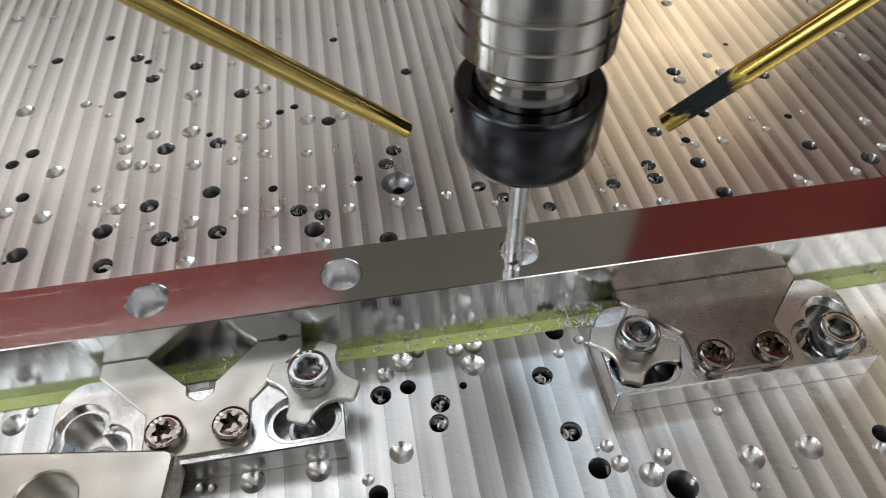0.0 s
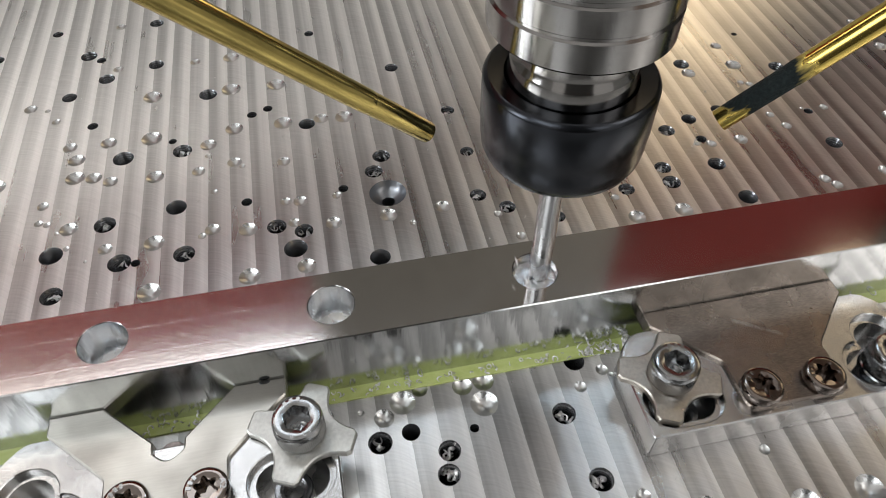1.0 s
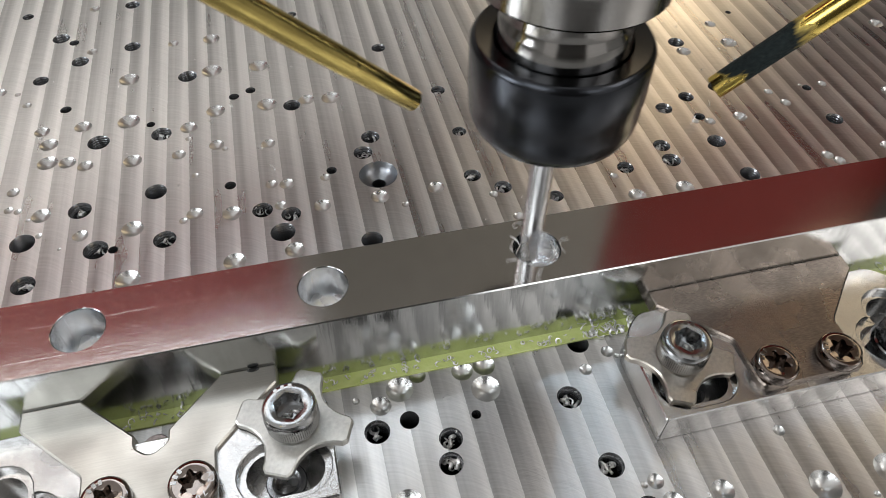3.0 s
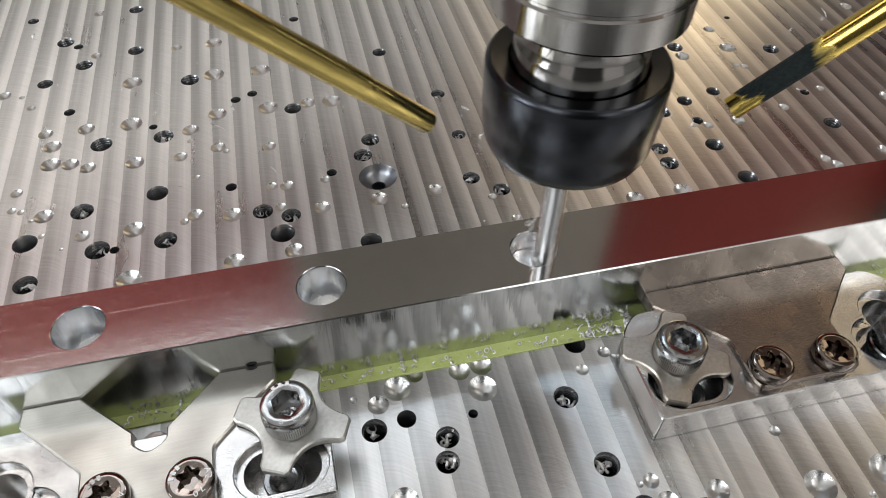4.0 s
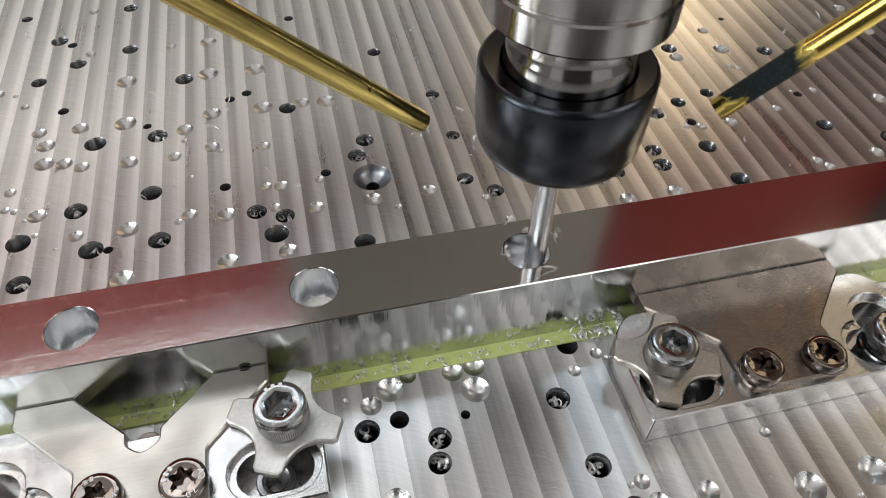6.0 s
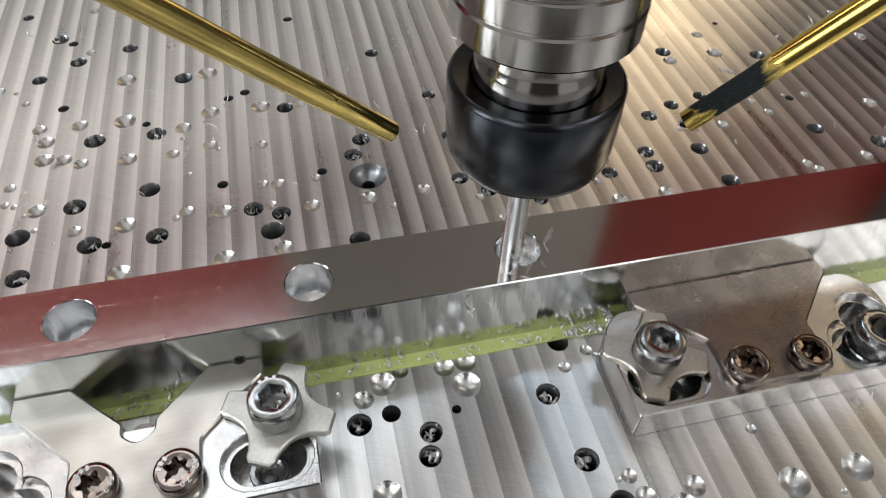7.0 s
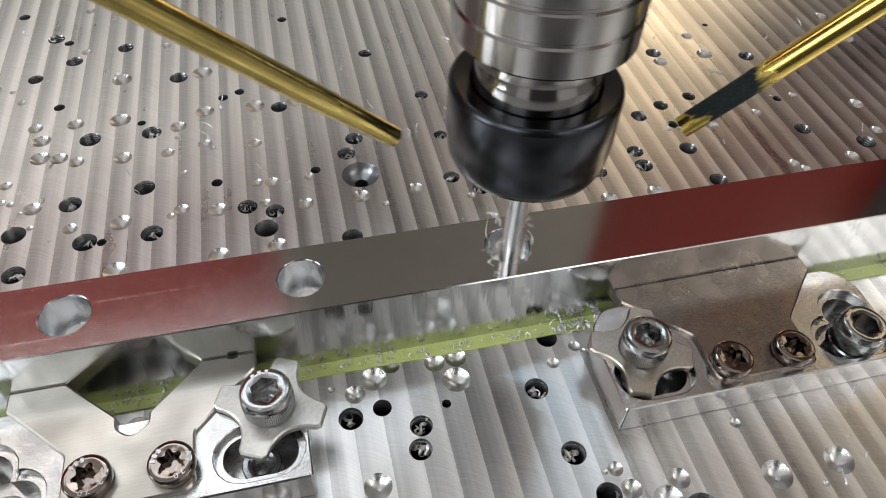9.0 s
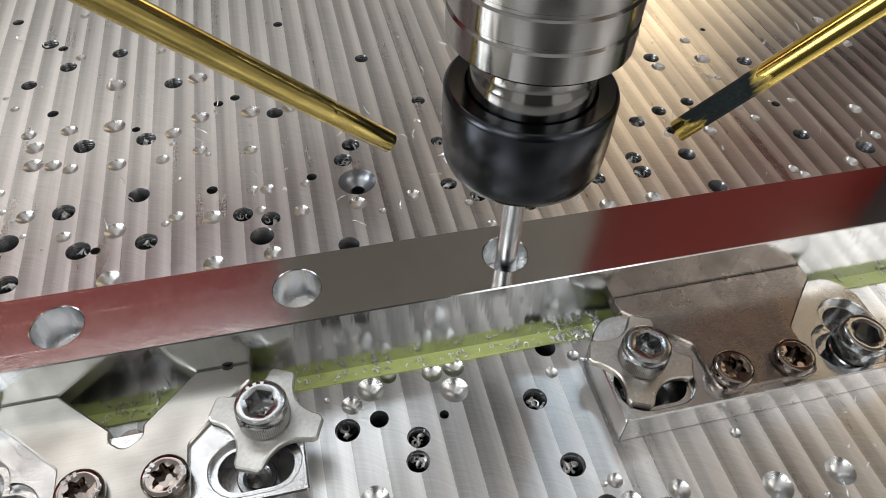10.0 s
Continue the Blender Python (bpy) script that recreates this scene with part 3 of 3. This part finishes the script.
def cap_screw(label):
    """M6 socket head: knurled head 1.0 wide and 0.6 high, origin under the head."""
    s = thing("socket_screw", label, "screw", group="clamp screws")
    bm = bmesh.new()
    n = 144
    knurl = [(0.49 + (0.012 if i % 2 else -0.006)) for i in range(n)]
    loop = [(knurl[i] * math.cos(2 * math.pi * i / n), knurl[i] * math.sin(2 * math.pi * i / n)) for i in range(n)]
    rows = [ring(bm, circle(0, 0, 0.44, n), 0), ring(bm, circle(0, 0, 0.485, n), 0.04), ring(bm, loop, 0.07), ring(bm, loop, 0.40), ring(bm, circle(0, 0, 0.49, n), 0.43), ring(bm, circle(0, 0, 0.49, n), 0.54), ring(bm, circle(0, 0, 0.465, n), 0.585), ring(bm, circle(0, 0, 0.43, n), 0.60), ring(bm, circle(0, 0, 0.33, n), 0.598)]
    for a, b in zip(rows, rows[1:]):
        bridge(bm, a, b)
    hx = ring(bm, hexagon(0.29), 0.585)
    hl = ring(bm, hexagon(0.27), 0.16)
    bridge(bm, hx, hl)
    bm.faces.new(hl)
    fill(bm, [rows[-1], hx])
    bm.faces.new(rows[0])
    head = part("head", bm, SCREW, s)
    marking("12.9", 0.15, 0.385, -1.6, head, 0.598)
    for k in range(3):
        part("raised_bar", box(-0.035, -0.045, 0, 0.035, 0.045, 0.006), CHROME, head, at=cm(0.385 * math.cos(1.25 + 0.35 * k), 0.385 * math.sin(1.25 + 0.35 * k), 0.597, 0, 0, math.degrees(1.25 + 0.35 * k) - 90))
    part("shank", lathe([(0, -1.2), (0.28, -1.2), (0.3, 0.0)], 20), SCREW, s)
    return s


def torx_screw(label):
    """Flat round head 0.84 wide with a six-lobed socket, origin under the head."""
    s = thing("torx_screw", label, "screw", group="jaw screws")
    bm = bmesh.new()
    n = 48
    rows = [ring(bm, circle(0, 0, r, n), z) for r, z in ((0.37, 0), (0.41, 0.03), (0.42, 0.06), (0.42, 0.22), (0.40, 0.26), (0.37, 0.275), (0.30, 0.27))]
    for a, b in zip(rows, rows[1:]):
        bridge(bm, a, b)
    st = star(0.16, 0.25)
    a, b = ring(bm, st, 0.262), ring(bm, [(x * 0.9, y * 0.9) for x, y in st], 0.03)
    bridge(bm, a, b)
    bm.faces.new(b)
    fill(bm, [rows[-1], a])
    bm.faces.new(rows[0])
    head = part("head", bm, TORX, s)
    marking("A2-70", 0.16, 0.325, -1.2, head, 0.274)
    for k in range(3):
        part("raised_bar", box(-0.03, -0.05, 0, 0.03, 0.05, 0.006), CHROME, head, at=cm(0.31 * math.cos(1.6 + 0.35 * k), 0.31 * math.sin(1.6 + 0.35 * k), 0.272, 0, 0, math.degrees(1.6 + 0.35 * k) - 90))
    return s


def marking(text, size, radius, middle, parent, z):
    """Raised characters set one by one round a screw head."""
    for i, ch in enumerate(text):
        d = bpy.data.curves.new("marking", "FONT")
        d.body, d.size, d.extrude, d.align_x, d.align_y = ch, size * CM, 0.004 * CM, "CENTER", "CENTER"
        d.materials.append(CHROME)
        ob = new("marking", d)
        a = middle - (i - (len(text) - 1) / 2) * size * 0.75 / radius
        ob.parent = parent
        ob.matrix_basis = cm(radius * math.cos(a), radius * math.sin(a), z, 0, 0, math.degrees(a) - 90)


# ---- clamps ----
def clamp(cx, label, jaw_label, jaw_material, notch):
    c = thing("bar_clamp", label, "clamp", cm(cx, 0, 0), "bar clamps")
    o = rounded([(-3.27, -3.78), (3.27, -3.78), (3.27, -1.75), (2.8, -1.3), (1.7, -1.3), (1.1, -1.95), (-1.1, -1.95), (-1.7, -1.3), (-2.8, -1.3), (-3.27, -1.75)], [0.06, 0.06, 0.3, 0.2, 0.1, 0.1, 0.1, 0.1, 0.2, 0.3])
    well = arc(2.0, -3.08, 0.43, 84, 270) + arc(2.62, -3.08, 0.43, 276, 360) + arc(2.58, -2.48, 0.45, -28, 200)
    plain = stadium(2.05, -3.08, 2.62, -3.08, 0.43)
    left, right = (well, plain) if notch else (plain, well)
    wells = [(right, 0.1, 0.14, 0.16), ([(-x, y) for x, y in reversed(left)], 0.1, 0.14, 0.16)]
    part("base", slab(o, 0.015, 0.85, wells, 0.03), CLAMPMETAL, c)
    for sx in (-2.3, 2.3):
        part("threaded_insert", lathe([(0, 0.08), (0.2, 0.1), (0.21, 0.36), (0.27, 0.40), (0.36, 0.40), (0.38, 0.37), (0.38, 0.1)], 32), THREAD, c, at=cm(sx, -3.12, 0))
    j = [(-2.36, -0.885), (-2.36, -1.28), (-2.0, -1.62), (-1.17, -2.45), (-1.17, -3.62), (1.17, -3.62), (1.17, -2.45), (2.0, -1.62), (2.36, -1.28), (2.36, -0.885)]
    r = [0.02, 0.03, 0.05, 0.08, 0.25, 0.25, 0.08, 0.05, 0.03, 0.02]
    if notch:
        j += [(1.3, -0.885), (0.32, -1.86), (0.32, -2.1), (0.0, -2.32), (-0.28, -2.1), (-0.28, -1.86), (-1.3, -0.885)]
        r += [0.02, 0.02, 0.1, 0.25, 0.1, 0.02, 0.02]
    part("jaw", slab(rounded(j, r), 0.55, 0.95, (), 0.035), jaw_material, c, jaw_label)
    if notch:
        part("pin", lathe([(0, 0.3), (0.27, 0.3), (0.27, 0.62), (0.25, 0.64), (0, 0.64)], 24), PIN, c, "dull round locating pin", cm(0.02, -2.0, 0))
    return c


clamp(-3.55, "machined steel side clamp with a notched jaw gripping the bar", "pale ground jaw with a V-shaped notch", JAW, True)
clamp(9.2, "machined steel side clamp with a plain jaw gripping the bar", "ground jaw plate, coloured brown for what it reflects", BROWNJAW, False)

cap = cap_screw("knurled zinc socket head screw holding a star washer")
cap.matrix_basis = cm(-0.95, -2.25, 1.02, 0, 0, 10)
copy_thing(cap, cm(6.75, -2.57, 0.99, 0, 0, -20))
copy_thing(cap, cm(11.52, -3.16, 0.78, 3, 0, 40))
lock = put("lock_washer", slab(circle(0, 0, 0.5, 40), 0, 0.17, [(circle(0, 0, 0.31, 24), None)], 0.03), SCREW)
lock.matrix_basis = cm(11.52, -3.16, 0.60, 3, 0, 0)
tagged(lock, "thick round steel washer under the socket screw", "washer")
for x, y, a in ((-4.2, -3.08, 12), (-2.75, -3.12, 40)):
    if x < -4:
        tx = torx_screw("polished stainless torx screw in the clamp's jaw")
        tx.matrix_basis = cm(x, y, 0.95, 0, 0, a)
    else:
        copy_thing(tx, cm(x, y, 0.95, 0, 0, a))
copy_thing(tx, cm(8.45, -3.25, 0.95, 0, 0, 20))
copy_thing(tx, cm(9.86, -3.27, 0.95, 0, 0, 50))


def star_washer():
    """Square washer with hollowed sides, its corners cut off flat."""
    pts = []
    for q in range(4):
        turn = Matrix.Rotation(q * math.pi / 2, 2)
        p0, p1, c = Vector((1.0, 0.27)), Vector((0.27, 1.0)), Vector((0.31, 0.31))
        pts += [tuple(turn @ Vector((1.08, -0.2))), tuple(turn @ Vector((1.08, 0.2)))]
        pts += [tuple(turn @ ((1 - k) ** 2 * p0 + 2 * k * (1 - k) * c + k * k * p1)) for k in (0, 0.12, 0.25, 0.4, 0.5, 0.6, 0.75, 0.88, 1)]
    return tagged(put("star_washer", slab(pts, 0.0, 0.15, [(circle(0, 0, 0.33, 24), None)], 0.03), WASHER), "pale blasted four-lobed clamping washer under a screw", "washer", "clamping washers")


washer = star_washer()
washer.matrix_basis = cm(-0.94, -2.24, 0.87, 1, 0, 67)
other = copy_thing(washer, cm(6.75, -2.55, 0.85, 1, -1, 67))
other.data = other.data.copy()
other.data.materials[0] = BROWNWASHER
tagged(other, "shiny four-lobed clamping washer under a screw, coloured brown for what it reflects")

block = thing("corner_block", "grey ground steel block with a bored hole, on the plate", "block", cm(-3.70, -3.84, 0.0, 0, 0, -8.5))
part("top_plate", slab(rounded([(-8, -4), (0, -4), (0, 0), (-8, 0)], [0, 0, 0.25, 0]), 0.96, 1.75, [(circle(-2.35, -1.05, 0.62, 40), 1.1)], 0.06), JAW, block)
part("foot", slab([(-7.6, -3.9), (-0.2, -3.9), (-0.2, -1.4), (-7.6, -1.4)], 0, 0.96, (), 0.03), CLAMPMETAL, block)

# ---- tool: origin on the axis at the nut's upper rim ----
HEAD = thing("tool_holder", "polished collet chuck with a black nut and a long end mill", "tool holder")
part("chuck_body", lathe([(0, 0.9), (1.40, 0.9), (1.45, 0.915), (1.485, 0.96), (1.49, 1.42), (1.45, 1.455), (1.45, 1.50), (1.49, 1.535), (1.495, 1.94), (1.455, 1.975), (1.455, 2.03), (1.50, 2.065), (1.52, 3.6), (1.9, 4.2), (2.1, 6.0), (2.1, 14), (0, 14)], 96), CHROME, HEAD)
part("neck", lathe([(0, -0.6), (1.105, -0.6), (1.10, -0.1), (1.06, 0.27), (1.045, 0.31), (1.00, 0.38), (0.985, 0.46), (0.98, 0.62), (0.99, 0.95), (0, 0.95)], 80), CHROME, HEAD)
part("collet_nut", lathe([(0, -1.74), (1.02, -1.74), (1.25, -1.70), (1.38, -1.60), (1.445, -1.44), (1.47, -1.22), (1.476, -0.93), (1.486, -0.905), (1.486, -0.11), (1.47, -0.07), (1.42, -0.01), (1.40, 0.0), (1.13, -0.04), (1.11, -0.08), (1.11, -0.5), (0.9, -0.55), (0, -0.55)], 96), BLACK, HEAD, "satin black collet nut")


def end_mill():
    """Plain shank, then three twisted flutes down to the tip."""
    bm = lathe([(0, -4.94), (0.23, -4.94), (0.23, -1.5), (0, -1.5)], 32)
    n, k = 36, 26
    rows = []
    for j in range(k + 1):
        z, loop = -5.34 + 0.4 * j / k, []
        for i in range(n):
            a = 2 * math.pi * i / n
            r = 0.228 - 0.045 * max(0.0, math.cos(3 * a)) ** 0.6 * min(1.0, (k - j) / k)
            tw = 1.6 * j / k
            loop.append((r * math.cos(a + tw), r * math.sin(a + tw)))
        rows.append(ring(bm, loop, z))
    for a, b in zip(rows, rows[1:]):
        bridge(bm, a, b)
    bm.faces.new(rows[0])
    return bm


MILL = part("end_mill", end_mill(), CARBIDE, HEAD, "bright carbide end mill, spinning in the bore")


def nozzle(label, tip, way, material, r):
    """A cut tube that slides into a wider sleeve; the tip relative to the tool holder, the way up the tube."""
    n = thing("coolant_nozzle", label, "nozzle", group="coolant nozzles")
    part("tube", lathe([(r * 0.55, 0.5), (r * 0.74, 0.0), (r * 0.97, 0.0), (r, 0.015), (r * 1.02, 1.45), (r * 1.02, 9.0), (0, 9.0)], 40), material, n)
    part("sleeve", lathe([(r * 1.0, 1.35), (r * 1.04, 1.38), (r * 1.06, 1.46), (r * 1.18, 9.5), (0, 9.5)], 40), material, n)
    return n, Matrix.Translation(Vector(tip) * CM) @ Vector(way).to_track_quat("Z", "Y").to_matrix().to_4x4()


NOZZLES = [nozzle("bare brass coolant tube aimed at the cutter", (-2.474, -0.124, -0.792), (-2.758, -0.745, 2.778), BRASS, 0.186), nozzle("brass coolant tube with a blackened mouth", (2.813, -0.383, -1.217), (1.887, -0.294, 1.824), CRUSTED, 0.205)]

# ---- the machine around, outside the view, shaped by what the metal reflects ----
gantry = thing("gantry", "red enamelled machine gantry with a grey spindle head", "machine")
part("beam", box(-90, 24, 25.5, 90, 34, 39.2, 0.5), RED, gantry)
for x in (-97, 90):
    part("column", box(x, 22, -10, x + 7, 36, 44, 0.5), HEADGREY, gantry)
# unseen dark box added to darken the reflection at the bar's right end
part("cable_duct", box(47, 20, 22, 84, 24, 39.5, 0.5), DARKPANEL, gantry)
part("head_cover", box(-2, 20, 20, 19, 24, 39.5, 0.5), HEADGREY, gantry)
table = tagged(put("machine_table", box(-30, -20, -10, 38, 34, -2.5, 0.3), HEADGREY), "grey cast-iron machine table under the fixture plate", "machine table", kind="structure")
room = thing("enclosure", "sheet-metal machine enclosure around the plate", "enclosure", kind="structure")
part("floor_pan", box(-110, -90, -12, 110, 90, -10, 0.5), WALL, room)
part("back_wall", box(-110, 90, -10, 110, 92, 120, 0.5), WALL, room)
part("side_wall", box(-112, -90, -10, -110, 90, 120, 0.5), WALL, room)
# unseen brown sheet added overhead to tint the reflections on the right
part("roof_panel", box(58, -60, 100, 112, 92, 102, 0.5), BROWNSHEET, room)
# dark panel added so that the plate's right end reflects something dark
part("side_curtain", box(110, -14, -10, 112, 90, 120, 0.5), DARKPANEL, room, "unseen dark panel that darkens the plate's reflections on the right")
part("side_wall", box(110, -90, -10, 112, -14, 60, 0.5), WALL, room)
# dark panel added in front to darken the middle of the chuck
part("door_leaf", box(-50, -92, -10, 30, -90, 170, 0.5), DARKPANEL, room, "unseen dark panel in front that darkens the chuck's reflections")

# ---- swarf ----
rng = random.Random(7)


def chip_mesh(L, w, turns, r):
    """A thin curled ribbon."""
    bm = bmesh.new()
    rows = []
    n = 14
    for i in range(n + 1):
        a = turns * 2 * math.pi * i / n
        c = Vector((r * math.cos(a), r * math.sin(a), L * i / n - L / 2))
        ww = w * (0.4 + 0.6 * math.sin(math.pi * (i + 0.6) / (n + 1.2)))
        rows.append([bm.verts.new(c + Vector((0, 0, s * ww / 2)) + Vector((math.cos(a), math.sin(a), 0)) * d) for s, d in ((-1, 0), (1, 0.01), (1, 0.025), (-1, 0.015))])
    for a, b in zip(rows, rows[1:]):
        bridge(bm, a, b)
    bm.faces.new(rows[0])
    bm.faces.new(rows[-1])
    return bm


def swarf(name, count, x0, x1, y0, y1, z, size, label):
    """Many fine chips lying about, as one mesh."""
    bm = bmesh.new()
    for i in range(count):
        c = chip_mesh(size * rng.uniform(0.3, 1.2), size * rng.uniform(0.2, 0.5), rng.uniform(0.3, 1.3), size * rng.uniform(0.2, 0.5))
        bmesh.ops.transform(c, matrix=Matrix.Translation((rng.uniform(x0, x1), rng.uniform(y0, y1), z + size * 0.25)) @ Euler((rng.uniform(0, 6), rng.uniform(0, 6), rng.uniform(0, 6))).to_matrix().to_4x4(), verts=c.verts)
        me = bpy.data.meshes.new("chip")
        c.to_mesh(me)
        c.free()
        bm.from_mesh(me)
        bpy.data.meshes.remove(me)
    return tagged(put(name, bm, CHIP), label, "swarf", kind="stuff")


swarf("swarf", 60, -0.3, 6.6, -1.2, -0.92, 0.06, 0.09, "fine bright chips caught on the green tape")
swarf("swarf", 26, 5.4, 6.6, -1.2, -0.92, 0.07, 0.16, "fine bright chips caught on the green tape")
swarf("swarf", 18, -4.3, -3.0, -1.2, -0.92, 0.06, 0.10, "fine bright chips caught on the green tape")
swarf("swarf", 14, 12, 15, -1.2, -0.92, 0.06, 0.10, "fine bright chips caught on the green tape")
swarf("swarf", 90, -8, 15, -7, -1.4, 0.0, 0.035, "tiny chips scattered on the fixture plate")
swarf("swarf", 60, -8, 15, 1.2, 12, 0.0, 0.035, "tiny chips scattered on the fixture plate")

for x, y, n in ((1.95, -2.8, 7), (1.9, -3.25, 12), (4.86, -4.02, 9), (4.58, -2.46, 7), (0.55, -2.3, 3), (5.6, -5.0, 12)):
    swarf("swarf", n, x - 0.12, x + 0.12, y - 0.08, y + 0.14, -0.24, 0.16, "curled chips caught in a tapped hole")
# behind the bar the chips in the holes also stand in for the threads' glints
for k, (x, y, r) in enumerate(TAPPED_0 + TAPPED_1 + TAPPED_2):
    if 1 < y < 9 and -9 < x < 11 and r > 0.15 and k % 5 != 2:
        swarf("swarf", 3 + k % 4, x - r * 0.5, x + r * 0.5, y + r * 0.1, y + r * 0.65, -0.22, 0.13, "curled chips caught in a tapped hole")

for x, y, z in ((-0.95, -2.25, 1.2), (6.75, -2.57, 1.17)):
    swarf("swarf", 9, x - 0.13, x + 0.13, y - 0.12, y + 0.1, z, 0.13, "curled chips caught in a screw's socket")

CHIPS = []
shapes = [chip_mesh(rng.uniform(0.12, 0.42), rng.uniform(0.05, 0.11), rng.uniform(0.3, 1.0), rng.uniform(0.03, 0.08)) for k in range(12)]
shapes = [put("metal_chip", bm, CHIP) for bm in shapes]
for i in range(132):
    if i < 12:
        ob = tagged(shapes[i], "curled aluminium chip thrown out of the bore", "metal chip", "flying chips")
    else:
        ob = copy_thing(shapes[i % 12], Matrix())
    a = rng.uniform(0, 2 * math.pi)
    push = Vector((math.cos(a), math.sin(a), 0)) * rng.uniform(62, 90)
    CHIPS.append((ob, 0.4 + i * 9.2 / 132 + rng.uniform(0, 0.06), push, rng.uniform(8, 62), [rng.uniform(-250, 250) for k in range(3)]))

SWIRL = []
for i in range(16):
    ob = copy_thing(shapes[i % 12], Matrix())
    tagged(ob, "curled aluminium chip whirling round the cutter", group="whirling chips")
    SWIRL.append((ob, 0.5 + 0.28 * i, rng.uniform(0.28, 0.7), rng.uniform(1.8, 2.4), rng.uniform(0, 360), rng.uniform(420, 760)))

drop = put("grease_drop", lathe([(0, -0.05), (0.06, -0.04), (0.07, 0.0), (0.05, 0.035), (0, 0.045)], 14), GREASE)
drop.matrix_basis = cm(-1.62, -0.93, 0.95) @ Matrix.Diagonal((1.7, 0.7, 0.6, 1))
tagged(drop, "black drop of grease in the joint between jaw and bar", "grease")

# ---- what moves: seconds, turn round the bore in degrees, its radius, height of the nut's rim ----
ORBIT = [(0, 225, 0.356, 7.286), (0.5, 544, 0.162, 7.206), (1, 755, 0.158, 7.108), (1.5, 1035, 0.216, 7.057), (2, 1323, 0.219, 6.999), (2.5, 1623, 0.24, 6.94), (4, 2457, 0.301, 6.825), (4.5, 2758, 0.29, 6.8), (5, 3044, 0.188, 6.737), (5.5, 3311, 0.171, 6.703), (7, 4179, 0.28, 6.63), (7.5, 4463, 0.18, 6.616), (8, 4718, 0.148, 6.6), (8.5, 4992, 0.265, 6.581), (9, 5305, 0.317, 6.555), (9.5, 5609, 0.28, 6.536), (10, 5660, 0.11, 6.518)]


def head_at(t):
    ts = [r[0] for r in ORBIT]
    a, r, z = (float(np.interp(t, ts, [row[k] for row in ORBIT])) for k in (1, 2, 3))
    r = min(r, 0.29)
    return Vector((4.455 + r * math.cos(radians(a)), -0.01 + r * math.sin(radians(a)), z))


def motions():
    times = [i / 10 for i in range(101)]
    walk(HEAD, [(t, Matrix.Translation(head_at(t) * CM)) for t in times])
    for ob, local in NOZZLES:
        walk(ob, [(t, Matrix.Translation(head_at(t) * CM) @ local) for t in times])
    walk(CORE, [(t, Matrix.Translation(Vector((4.455, 0, head_at(t).z - 5.35)) * CM)) for t in times])
    for ob, t0, push, lift, spin in CHIPS:
        # ballistic from the bore until it lands on the plate, then at rest
        land = (lift + math.sqrt(lift * lift + 4 * 250 * 0.9)) / 500
        rows = [(0.0, cm(4.455, 0, 1.0))] if t0 > 0.05 else []
        for k in range(7):
            d = land * k / 6
            p = Vector((4.455, 0, 1.0)) + push * d + Vector((0, 0, lift * d - 250 * d * d))
            rows.append((min(9.9, t0 + d), cm(p.x, p.y, p.z, *[a * d for a in spin])))
        rows.append((10.0, rows[-1][1]))
        walk(ob, rows)
    for ob, t0, r, z, a0, speed in SWIRL:
        # low in the bore until caught by the cutter, then round and round it
        # and flung off behind the bar when the cutter slows down
        rows, off = [], 9.05 + 0.4 * ((a0 % 50) / 50)
        for t in times:
            if t > off:
                d = min(1.0, (t - off) / 0.2)
                p = last + Vector((0.3 * (a0 % 40) - 6, 3.2 + 0.2 * (a0 % 30), 0)) * d
                rows.append((t, cm(p.x, p.y, last.z + (0.06 - last.z) * d + 3 * d * (1 - d), 70 * d, 50 * d, speed * off % 360)))
                continue
            k = max(0.0, min(1.0, (t - t0) / 0.3))
            a = radians(a0 + speed * t)
            rr = 0.3 + (r + 0.12 * math.sin(5 * t + a0) - 0.3) * k
            last = Vector((4.455 + rr * math.cos(a), rr * math.sin(a), 1.3 + (z + 0.2 * math.sin(7 * t + a0) - 1.3) * k))
            rows.append((t, cm(last.x, last.y, last.z, 40 * math.sin(3 * t), 35 * math.cos(2 * t + a0), speed * t)))
        walk(ob, rows)
    walk(MILL, [(t, pose(0, 0, 0, 0, 0, 700 * t)) for t in times])


motions()
